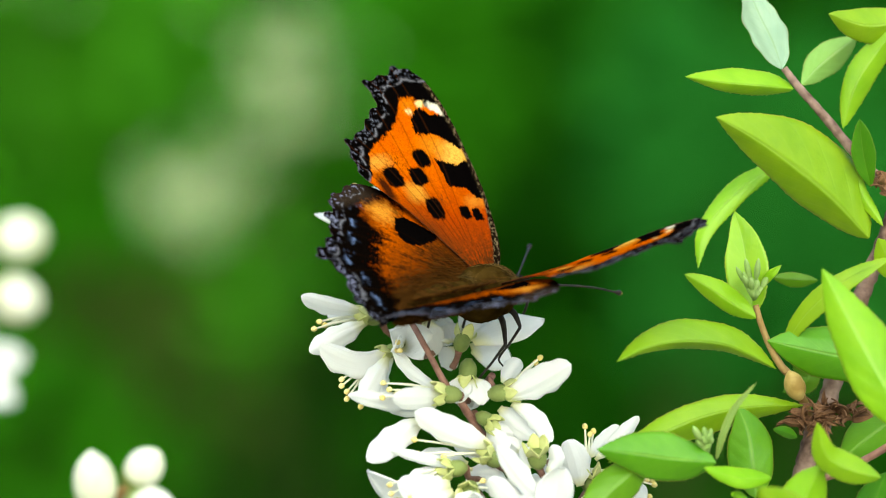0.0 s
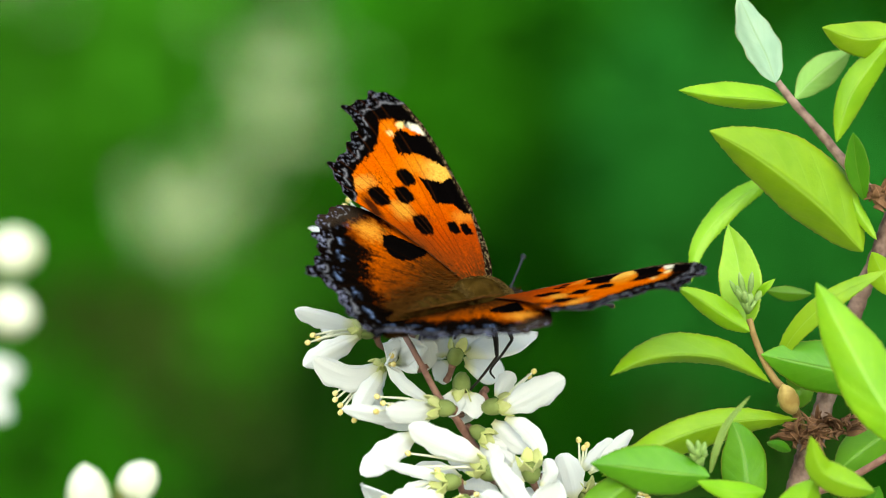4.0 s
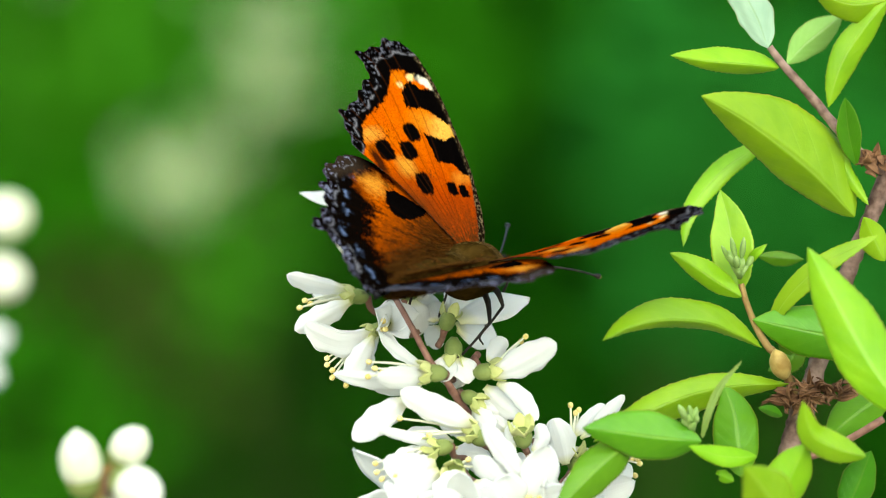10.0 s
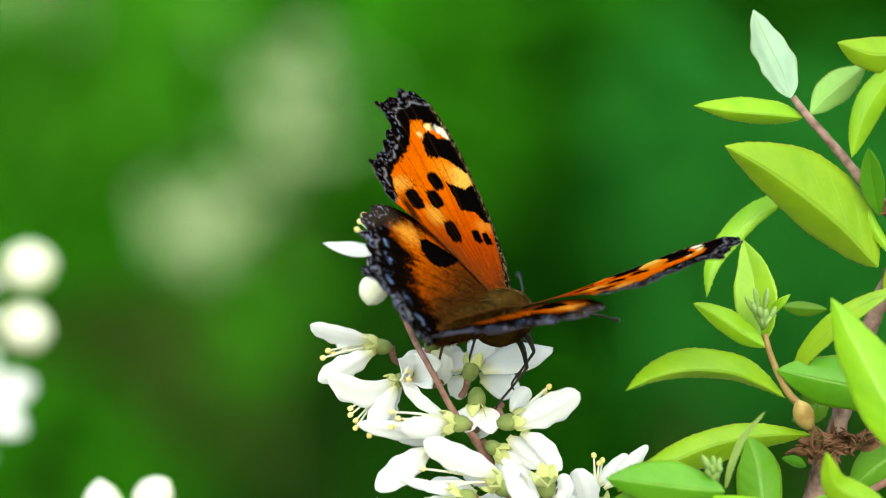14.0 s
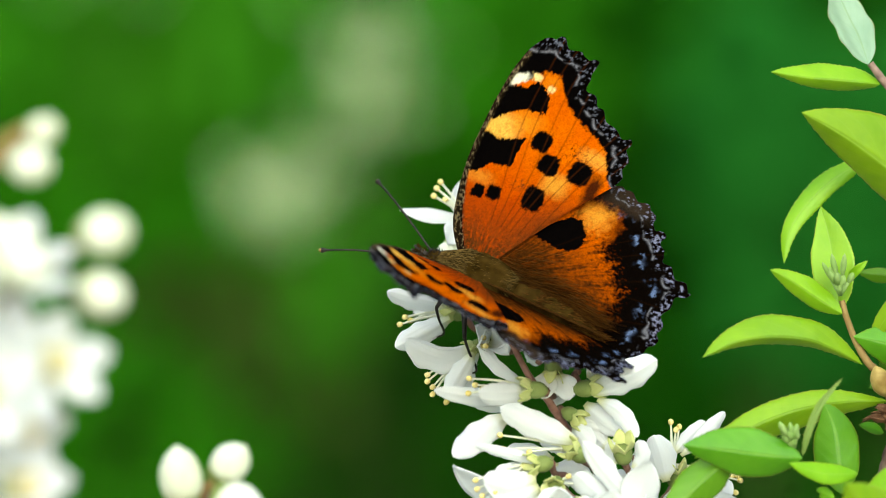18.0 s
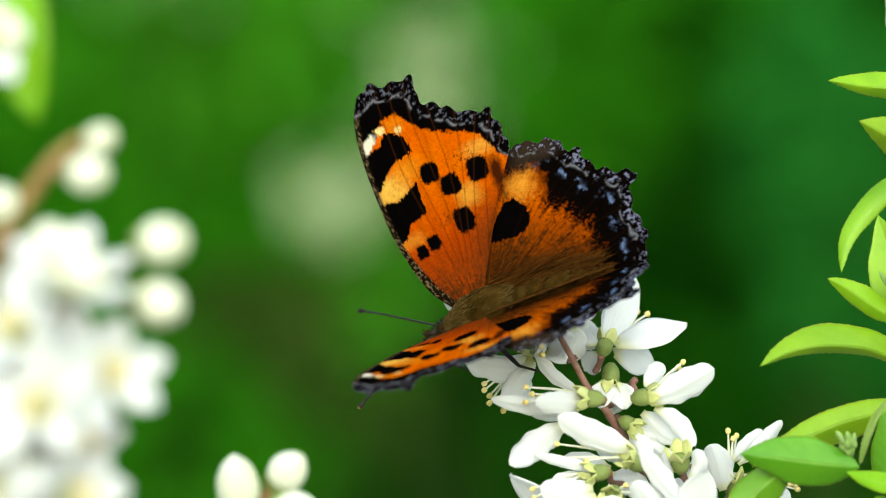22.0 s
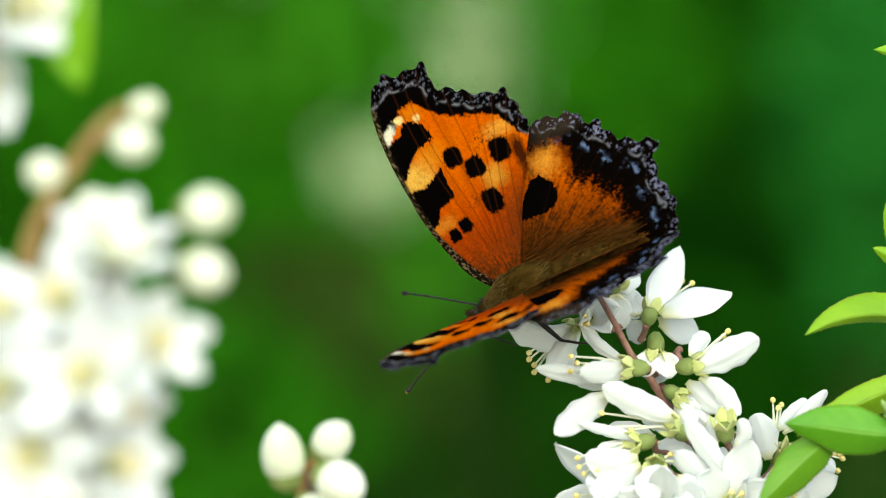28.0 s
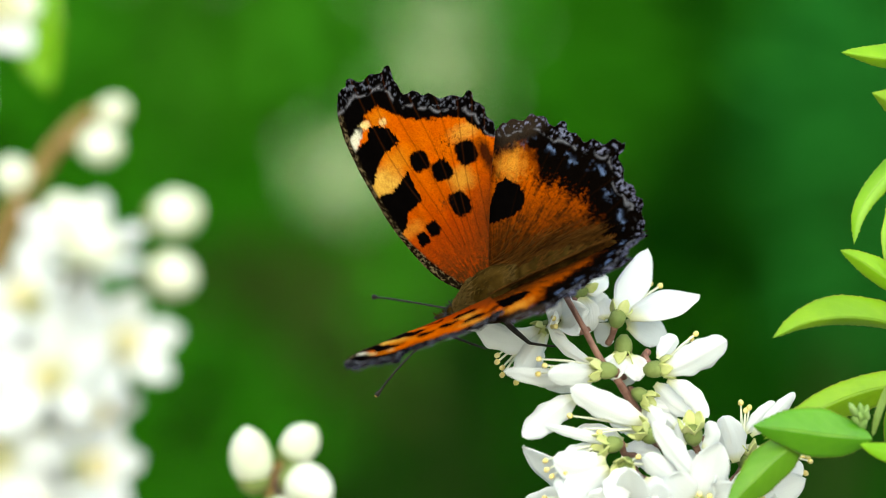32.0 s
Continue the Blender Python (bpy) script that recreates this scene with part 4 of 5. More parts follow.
def open_flower(spray, cup, axis, petals, heads, size, stem, seed):
    """A flower whose petals each have a midrib of their own; heads: places of the anthers."""
    ax = unit(axis)
    foot = np.array(cup) + ax * size * 0.5
    back = np.array([0, 2.8, 0])
    threads = [(tuple(foot + back + rng_vec(random.Random(seed * 9 + k), 0.4)), tuple(np.array(h) + back)) for k, h in enumerate(heads)]
    head = flower(spray, cup, axis, [], threads, size, 5, stem, seed)
    for k, (rib, wa, wb, la, lb) in enumerate(petals):
        ribbed_blade("petal", head, rib, wa, wb, la, lb, 0.12 if k % 2 else 0.05, [PETAL, PETAL], 0.56, 0, seed * 11 + k, 0.52, 0.3, 30, 12)
    return head


def build_blossom():
    spray = thing("flower_spray", (17.6, 0.0, -46.6), "dense spray of open white flowers on a reddish stalk", "flower spray")
    tube("stalk", spray, [(17.6, 2.0, -46.7), (13.7, 2.0, -38.2), (9.4, 1.0, -31.1), (4.7, -3.0, -24.5), (2.2, -6.0, -20.6), (0.3, -7.0, -18.3), (-2.6, -6.0, -13.0), (-5.4, 1.0, -8.1), (-7.4, 4.0, -3.1), (-8.3, 6.0, 1.6)],
         [0.85, 0.72, 0.58, 0.48, 0.42, 0.37, 0.32], STALK, 10, 6, 0.07, "downy reddish-brown stalk")
    tube("stalk", spray, [(2.8, 0.0, -21.3), (4.4, -1.0, -20.1), (6.1, -2.0, -18.2), (6.8, -3.0, -17.3)], [0.6, 0.5, 0.5], STALK, 8, 5, 0.06)
    tube("stalk", spray, [(13.7, -1.0, -34.1), (14.8, -2.0, -31.7), (14.6, -3.0, -29.0)], [0.6, 0.55, 0.5], STALK, 8, 5, 0.06)
    tube("stalk", spray, [(14.9, 2.0, -40.5), (18.4, 2.0, -35.8), (20.8, 3.0, -32.0)], [0.7, 0.6, 0.5], STALK, 8, 5, 0.06)
    # half-open cup
    flower(spray, (-4.8, 3.0, -13.4), (0.1, -0.6, 0.6), [
        ((-5.3, 2.0, -13.3), (-1.6, -2.0, -11.6), 4.6, 0.1, 0.4, (-0.4, -1, 0.2)), ((-5.5, 2.0, -13.3), (-7.3, -1.0, -11.2), 4.4, 0.1, 0.4, TO),
        ((-5.2, 4.0, -12.8), (-3.8, 3.0, -10.2), 4.8, 0.06, 0.35, TO), ((-4.8, 1.0, -14.1), (-2.8, -3.0, -14.8), 4.2, 0.12, 0.4, (0, -1, 0.6)),
        ((-5.6, 1.0, -14.1), (-7.0, -3.0, -14.0), 4.0, 0.1, 0.4, (0.3, -1, 0.2))],
        [((-5.6, 1.0, -13.3), (-6.2, -2.0, -12.8)), ((-5.6, 1.0, -13.3), (-5.9, -3.0, -13.9)), ((-5.6, 1.0, -13.3), (-6.5, -2.0, -14.0))], 2.6, 3, (-2.3, 6.0, -14.8), 3)
    # upper right, seen from behind
    flower(spray, (2.5, 3.0, -13.2), (0.3, 0.5, 0.8), [
        ((3.0, 4.0, -12.4), (6.9, 10.0, -3.2), 4.9, -0.05, -0.2, TO), ((4.1, 3.0, -12.7), (14.1, 7.0, -9.8), 5.9, 0.05, -0.15, UP),
        ((1.3, 5.0, -12.9), (0.2, 8.0, -10.2), 3.8, 0.0, 0.1, TO), ((1.9, 5.0, -13.9), (-0.2, 8.0, -16.4), 3.8, 0.05, 0.1, TO), ((4.0, 7.0, -13.8), (9.6, 13.0, -15.8), 4.8, 0.05, 0.1, TO)],
        [((4.0, 7.0, -12.1), (8.6, 11.0, -8.5)), ((4.0, 7.0, -12.1), (7.2, 11.0, -8.2)), ((4.0, 7.0, -12.1), (6.6, 9.0, -9.1))], 3.1, 4, (1.3, 5.0, -16.4), 5)
    flower(spray, (-2.8, 6.0, -9.3), (0.6, 0.2, 0.5), [
        ((-2.2, 6.0, -9.0), (1.3, 8.0, -7.4), 3.8, 0.04, 0.1, TO), ((-2.2, 5.0, -10.0), (-1.3, 6.0, -15.0), 4.2, 0.05, 0.15, TO), ((-2.7, 6.0, -9.8), (-4.4, 8.0, -12.4), 3.4, 0.05, 0.2, TO),
        ((-2.5, 7.0, -8.7), (-1.7, 9.0, -6.2), 3.6, 0.0, 0.1, TO), ((-1.6, 7.0, -9.4), (1.3, 9.0, -13.3), 4.2, 0.03, 0.1, TO)], (), 2.9, 4, (-1.5, 6.0, -14.8), 6)
    # hanging cup
    flower(spray, (3.4, -4.0, -16.3), (-0.05, -0.2, -1), [
        ((2.8, -5.0, -17.8), (1.7, -7.0, -20.9), 3.6, 0.05, 0.2, TO), ((4.2, -5.0, -17.8), (5.6, -6.0, -21.2), 3.8, 0.05, 0.2, TO), ((3.4, -3.0, -18.2), (3.9, 0.0, -22.0), 4.0, 0.05, 0.2, TO)], (), 3.4, 4, (5.5, -2.0, -19.3), 7)
    # outermost flower
    open_flower(spray, (-9.5, 9.0, -9.6), (-1, -0.25, 0.1), [
        ([(-11.4, 8.0, -8.5), (-15.4, 6.5, -7.7), (-19.7, 5.0, -6.5)], 1.6, 1.0, -0.5, -0.2),
        ([(-10.9, 6.0, -10.3), (-14.1, 4.0, -11.9), (-18.5, 2.0, -14.2)], 1.7, 1.6, -0.3, -0.3),
        ([(-11.0, 12.0, -9.0), (-14.3, 13.0, -9.0), (-16.3, 14.0, -9.4)], 1.1, 1.1, 0.2, 0.2)],
        [(-17.9, 3.0, -11.1), (-17.2, 4.0, -10.1), (-16.5, 6.0, -10.6)], 3.0, (-6.5, 12.0, -12.2), 1)
    # drooping beside it
    open_flower(spray, (-6.9, 4.0, -14.0), (-0.8, -0.4, -0.3), [
        ([(-7.4, 3.0, -13.9), (-11.7, 1.0, -14.8), (-17.0, -1.0, -12.9)], 3.0, 0.7, -0.2, -0.5),
        ([(-7.7, 2.0, -14.9), (-9.8, 0.0, -18.3), (-11.4, -2.0, -21.2)], 1.6, 1.4, -0.3, -0.3),
        ([(-7.1, 6.0, -14.6), (-8.7, 6.0, -17.5), (-8.7, 6.0, -20.7)], 1.3, 1.3, -0.2, -0.2)],
        [(-14.0, -1.0, -18.0), (-14.0, -1.0, -18.9), (-13.3, 0.0, -19.7), (-13.3, 0.0, -20.7), (-11.4, 1.0, -21.8)], 2.6, (-4.0, 6.0, -14.4), 2)
    # broad flower with its cup beside the stalk
    open_flower(spray, (1.3, -8.0, -19.8), (-1, -0.25, 0.05), [
        ([(-0.2, -6.0, -20.5), (-6.2, -8.5, -20.6), (-12.9, -11.0, -19.7)], 1.5, 1.0, -0.5, -0.2),
        ([(-0.2, -8.0, -20.0), (-3.5, -10.5, -20.2), (-6.9, -13.0, -20.1)], 1.8, 1.5, -0.3, -0.3),
        ([(-0.7, -4.0, -19.3), (-4.5, -3.0, -16.7), (-6.9, -2.0, -13.6)], 0.9, 1.0, -0.3, -0.3),
        ([(-0.4, -4.0, -21.0), (-3.9, -5.0, -22.1), (-7.4, -6.0, -22.0)], 0.9, 0.8, -0.3, -0.2)],
        [(-8.1, -12.0, -18.2), (-8.2, -13.0, -20.2), (-6.3, -14.0, -19.6), (-7.3, -12.0, -19.1), (-6.0, -12.0, -20.9)], 3.3, (3.4, -3.0, -20.8), 3)
    # flower on a forked stalk
    open_flower(spray, (7.4, -6.0, -19.7), (1, -0.15, 0.15), [
        ([(8.6, -7.0, -20.3), (12.9, -8.5, -18.1), (17.4, -10.0, -15.6)], 2.1, 2.1, -0.3, -0.45),
        ([(8.2, -4.0, -18.4), (9.4, -2.5, -16.7), (10.7, -1.0, -15.2)], 1.4, 1.2, -0.3, -0.3),
        ([(9.4, -6.0, -21.1), (12.4, -7.0, -22.8), (14.9, -8.0, -26.2)], 1.2, 1.4, -0.3, -0.4),
        ([(7.7, -4.0, -21.8), (10.0, -4.5, -23.8), (12.5, -5.0, -25.9)], 1.7, 1.7, -0.3, -0.3)],
        [(13.3, -6.0, -14.9), (12.7, -5.0, -15.6)], 3.3, (6.3, -3.0, -17.7), 4)
    # hanging below the fork
    open_flower(spray, (5.5, -5.0, -23.1), (0.7, -0.3, -0.4), [
        ([(6.6, -4.0, -24.3), (9.2, -4.0, -25.0), (12.0, -4.0, -25.2)], 1.5, 1.4, -0.3, -0.3),
        ([(6.1, -5.0, -24.6), (7.7, -5.5, -26.4), (8.6, -6.0, -28.0)], 1.4, 1.4, -0.3, -0.3)],
        [], 2.8, (4.3, -2.0, -22.4), 5)
    # large open flower
    open_flower(spray, (7.0, -8.0, -28.7), (-0.6, -0.4, 0.4), [
        ([(6.6, -8.0, -26.9), (1.6, -10.0, -24.7), (-3.8, -12.0, -22.0)], 2.0, 1.8, -0.3, -0.4),
        ([(-2.7, -8.0, -23.2), (-6.2, -10.0, -25.3), (-10.3, -12.0, -28.7)], 2.2, 1.7, -0.3, -0.4),
        ([(4.0, -8.0, -30.0), (-1.6, -9.5, -28.7), (-7.1, -11.0, -27.2)], 0.8, 0.8, -0.3, -0.3),
        ([(3.4, -4.0, -29.4), (-0.4, -4.0, -28.3), (-3.9, -4.0, -28.9)], 1.2, 1.2, -0.3, -0.3)],
        [(-3.9, -12.0, -25.9), (-3.5, -12.0, -27.8), (0.1, -12.0, -28.2)], 3.2, (8.6, -2.0, -30.1), 6)
    # open to the lower side
    open_flower(spray, (2.1, -9.0, -29.8), (-1, -0.4, -0.1), [
        ([(1.0, -11.0, -31.8), (-2.3, -13.0, -32.2), (-6.1, -15.0, -31.6)], 2.5, 1.8, -0.3, -0.4),
        ([(1.5, -11.0, -33.0), (-1.6, -13.0, -34.6), (-4.6, -15.0, -37.0)], 2.5, 2.3, -0.3, -0.3),
        ([(1.3, -7.0, -30.9), (-1.6, -8.0, -30.7), (-4.6, -9.0, -30.8)], 1.2, 1.1, -0.3, -0.3)],
        [(-7.2, -15.0, -31.9), (-7.0, -15.0, -33.1), (-6.3, -15.0, -34.0), (-5.2, -15.0, -34.8), (-4.6, -16.0, -33.4)], 3.2, (5.0, -2.0, -31.7), 7)
    # long leaning petal and its flower
    open_flower(spray, (3.8, -10.0, -32.5), (-0.2, -0.8, -0.2), [
        ([(13.7, -11.0, -34.9), (10.5, -13.0, -30.8), (7.3, -15.0, -26.5)], 1.4, 1.5, -0.3, -0.4),
        ([(11.8, -10.0, -35.7), (8.8, -12.0, -33.3), (6.2, -14.0, -30.9)], 1.8, 1.7, -0.3, -0.3),
        ([(5.3, -12.0, -33.6), (3.0, -14.0, -34.9), (1.5, -16.0, -37.1)], 2.1, 2.1, -0.3, -0.3),
        ([(6.1, -12.0, -34.4), (7.6, -14.5, -36.1), (8.0, -17.0, -38.2)], 2.1, 2.1, -0.3, -0.3),
        ([(11.7, 2.0, -31.6), (9.9, 1.5, -29.3), (7.8, 1.0, -28.0)], 1.7, 1.7, -0.3, -0.3),
        ([(9.0, 0.0, -33.4), (6.0, -0.5, -31.5), (3.1, -1.0, -32.0)], 1.9, 1.9, -0.3, -0.3),
        ([(17.0, 2.0, -33.5), (15.2, 1.5, -30.8), (13.6, 1.0, -29.1)], 1.7, 1.6, -0.3, -0.3),
        ([(0.7, -5.0, -35.0), (-1.2, -6.5, -36.9), (-3.5, -8.0, -38.3)], 2.0, 2.0, -0.3, -0.3),
        ([(5.4, 1.0, -29.1), (3.9, 1.0, -27.5), (1.5, 1.0, -26.9)], 1.4, 1.4, -0.3, -0.3),
        ([(10.8, -2.0, -33.8), (12.0, -3.0, -32.4), (13.9, -4.0, -32.1)], 1.4, 1.4, -0.3, -0.3)],
        [(7.2, -14.0, -31.4), (6.5, -15.0, -32.4), (5.4, -14.0, -31.4)], 3.2, (7.7, -2.0, -35.2), 8)
    # yellowing cup
    open_flower(spray, (12.9, -7.0, -28.8), (-0.1, -0.5, 0.7), [
        ([(11.9, -7.0, -29.9), (11.4, -7.0, -28.0), (11.9, -7.0, -26.6)], 1.1, 1.2, -0.3, -0.3),
        ([(14.2, -7.0, -30.5), (15.5, -7.5, -28.8), (15.0, -8.0, -26.6)], 1.1, 1.1, -0.3, -0.3),
        ([(10.8, -4.0, -27.8), (9.2, -4.0, -26.4), (6.9, -4.0, -25.8)], 1.5, 1.4, -0.3, -0.3),
        ([(12.5, -3.0, -27.5), (13.5, -3.0, -26.5), (14.1, -3.0, -25.5)], 1.2, 1.1, -0.3, -0.3)],
        [], 3.6, (14.7, -2.0, -32.9), 9)
    # flower behind the leaf
    open_flower(spray, (20.1, 1.0, -32.4), (0, -0.3, 1), [
        ([(18.9, -1.0, -32.6), (18.1, -2.5, -29.4), (17.0, -4.0, -26.1)], 1.9, 2.2, -0.3, -0.3),
        ([(21.0, 1.0, -29.1), (23.8, 0.5, -26.6), (27.0, 0.0, -23.0)], 1.0, 1.0, -0.3, -0.3),
        ([(20.2, 2.0, -28.8), (22.1, 1.5, -26.6), (24.3, 1.0, -24.3)], 1.1, 1.1, -0.3, -0.3),
        ([(21.7, -1.0, -32.9), (24.8, -2.0, -32.9), (28.0, -3.0, -34.2)], 1.9, 1.7, -0.3, -0.3)],
        [(19.6, -1.0, -24.5), (20.3, -1.0, -25.6), (20.8, 0.0, -25.2), (27.1, 2.0, -31.6), (28.2, 2.0, -32.0), (29.0, 2.0, -32.1), (29.3, 2.0, -32.7), (28.6, 1.0, -34.3)], 3.2, (17.9, 2.0, -35.8), 10)
    # top flower behind the wing, and its bud
    flower(spray, (-8.3, 16.0, 2.6), (-0.2, -0.3, 0.9), [
        ((-8.4, 16.0, 3.4), (-9.3, 16.0, 9.2), 4.6, 0.04, 0.25, TO), ((-8.0, 16.0, 3.3), (-4.2, 17.0, 7.3), 3.6, 0.05, 0.3, TO), ((-8.9, 15.0, 3.1), (-18.0, 13.0, 5.0), 3.4, -0.05, 0.25, UP),
        ((-8.6, 14.0, 2.6), (-11.4, 11.0, 0.1), 4.4, 0.08, 0.2, TO), ((-7.8, 18.0, 3.0), (-6.3, 21.0, 5.7), 4.0, 0.04, 0.2, TO)],
        [((-8.4, 15.0, 3.4), (-12.9, 14.0, 7.9)), ((-8.4, 15.0, 3.4), (-13.3, 14.0, 6.8)), ((-8.4, 15.0, 3.4), (-12.4, 16.0, 8.8)), ((-8.4, 15.0, 3.4), (-11.7, 13.0, 6.3))], 3.0, 4, (-7.4, 13.0, -1.5), 17)
    bud(spray, (-11.0, 13.0, -1.7), (-0.3, -0.3, -0.8), 4.6, 4.2, "bud", (-7.4, 12.0, -2.3), 18)
    # lower, mostly hidden flowers of the spray
    for k, (c, ax) in enumerate((((-1.8, -8.0, -37.6), (-0.8, -0.5, -0.1)), ((5.8, -10.0, -39.8), (-0.3, -0.9, 0.1)), ((13.5, -10.0, -38.6), (0.1, -0.9, 0.2)), ((18.3, -4.0, -37.8), (0.5, -0.8, 0.1)), ((11.2, -8.0, -43.8), (-0.2, -0.9, 0)), ((19.7, -6.0, -42.3), (0.6, -0.7, 0)), ((2.8, -6.0, -43.9), (-0.7, -0.6, -0.2)))):
        ring_flower(spray, c, ax, 8.6, 5.4, 30 + k, stem=(15.7, 2.0, -42.1))
    # cane that carries the spray
    tube("cane", spray, [(17.6, 2.0, -46.7), (20.1, 6.0, -55.6), (24.4, 40.0, -87.1), (28, 110, -600), (30, 150, -1098)], [1.0, 1.4, 2.2, 4.0, 6.0], BARK, 10, 8, 0.06, "brown woody cane")
    return spray


build_blossom()


def build_bud_sprig():
    sprig = thing("bud_sprig", (-42.2, -50.0, -35.3), "sprig of plump white flower buds", "flower buds")
    tube("stalk", sprig, [(-41.2, -49.0, -47.7), (-41.8, -50.0, -37.5), (-42.2, -50.0, -34.2), (-41.8, -50.0, -31.7), (-40.4, -50.0, -30.4)], [0.9, 0.8, 0.6], TWIG, 8, 6, 0.05)
    bud(sprig, (-44.4, -52.0, -29.6), (-0.12, -0.2, 1), 8.0, 5.6, stem=(-42.0, -50.0, -33.5), seed=41, foot=0.42)
    bud(sprig, (-38.1, -50.0, -27.9), (0.55, -0.3, 0.6), 6.0, 5.0, stem=(-41.5, -50.0, -31.7), seed=42)
    bud(sprig, (-36.8, -53.0, -33.4), (0.7, -0.5, -0.35), 7.0, 6.0, stem=(-41.9, -50.0, -32.8), seed=43)
    bud(sprig, (-40.2, -52.0, -37.4), (0.5, -0.6, -0.4), 6.0, 5.2, stem=(-41.6, -50.0, -36.8), seed=44)
    tube("cane", sprig, [(-41.2, -49.0, -47.7), (-41.1, -33.0, -71.1), (-40, 20, -500), (-30, 60, -1098)], [0.9, 1.6, 3.0, 5.0], BARK, 8, 8, 0.05, "brown woody cane")


build_bud_sprig()


def build_near_spray():
    """The spray close to the lens, far out of focus."""
    spray = thing("flower_spray", (-62.7, -126.0, -35.6), "white flower spray with round buds on an olive stalk", "flower spray")
    tube("stalk", spray, [(-61.4, -126.0, -38.8), (-65.0, -128.0, -20.3), (-67.7, -130.0, -6.3), (-65.8, -130.0, 1.3), (-62.6, -130.0, 6.4), (-60.1, -130.0, 9.9), (-57.2, -130.0, 12.5), (-55.3, -130.0, 13.0)], [1.5, 1.3, 1.1, 0.85, 0.6], TWIG, 10, 6, 0.04)
    for k, (c, ax, ln, wd, st) in enumerate((
            ((-54.3, -131.0, 12.8), (0.7, -0.4, 0.4), 4.4, 3.9, (-57.2, -130.0, 12.1)), ((-55.5, -133.0, 8.9), (0.7, -0.5, -0.1), 6.0, 4.9, (-59.7, -130.0, 9.6)),
            ((-65.8, -131.0, 5.6), (-0.6, -0.5, 0.3), 5.0, 4.9, (-63.2, -130.0, 5.1)), ((-46.9, -134.0, 1.3), (0.9, -0.4, 0.1), 6.6, 6.0, (-53.6, -128.0, -2.5)),
            ((-47.3, -135.0, -5.6), (0.9, -0.4, -0.2), 6.4, 5.8, (-53.6, -128.0, -3.7)), ((-60.2, -132.0, 1.5), (0.3, -0.6, 0.5), 5.6, 4.8, (-64.5, -130.0, 0.1)),
            ((-57.3, -135.0, 0.4), (0.2, -0.8, 0.3), 7.4, 6.2, (-64.5, -130.0, -0.6)), ((-55.6, -137.0, -2.4), (0.1, -0.8, 0.0), 7.0, 6.0, (-64.5, -130.0, -1.8)),
            ((-70.9, -132.0, -9.4), (-0.5, -0.6, 0.2), 6.2, 5.6, (-68.0, -130.0, -7.5)))):
        bud(spray, c, ax, ln * 0.9, wd * 0.87, stem=st, seed=60 + k)
    tube("stalk", spray, [(-67.1, -129.0, -7.5), (-61.2, -128.0, -6.3), (-53.6, -128.0, -3.1)], [0.9, 0.7, 0.6], TWIG, 8, 5)
    for k, (c, ax, reach, wd) in enumerate((
            ((-57.7, -134.0, -4.8), (0.1, -0.5, 0.8), 6.6, 4.6), ((-62.8, -134.0, -9.5), (-0.2, -0.8, 0.4), 6.4, 4.4),
            ((-53.9, -136.0, -13.2), (0.45, -0.85, 0.05), 5.9, 4.3), ((-60.3, -139.0, -16.9), (0, -1, 0.05), 8.2, 5.0),
            ((-69.1, -133.0, -10.5), (-0.3, -0.8, 0.4), 5.4, 4.4), ((-66.1, -137.0, -25.5), (-0.1, -0.9, -0.1), 7.6, 4.8),
            ((-59.0, -136.0, -27.0), (0.75, -0.6, 0.05), 6.4, 4.6), ((-68.9, -134.0, -18.7), (-0.4, -0.8, 0), 8.0, 5.0),
            ((-63.2, -136.0, -32.1), (0.1, -0.9, 0.1), 8.0, 5.0), ((-57.2, -133.0, -19.3), (0.3, -0.8, -0.3), 6.0, 4.4),
            ((-57.0, -130.0, -12.3), (0.2, -0.8, 0.2), 6.2, 4.4), ((-67.0, -130.0, -15.6), (-0.2, -0.9, 0.1), 7.0, 4.6), ((-62.5, -131.0, -24.0), (0.1, -0.9, -0.2), 7.0, 4.6))):
        ring_flower(spray, c, ax, reach, wd, 80 + k, spread=0.95, stamens=9, stem=(-66.8, -129.0, -11.3) if k < 5 else (-64.5, -127.0, -22.8))
    tube("cane", spray, [(-61.4, -126.0, -38.8), (-65.4, -70.0, -67.1), (-70, -20, -550), (-60, 40, -1098)], [1.5, 2.2, 3.6, 5.5], BARK, 8, 8, 0.05, "brown woody cane")


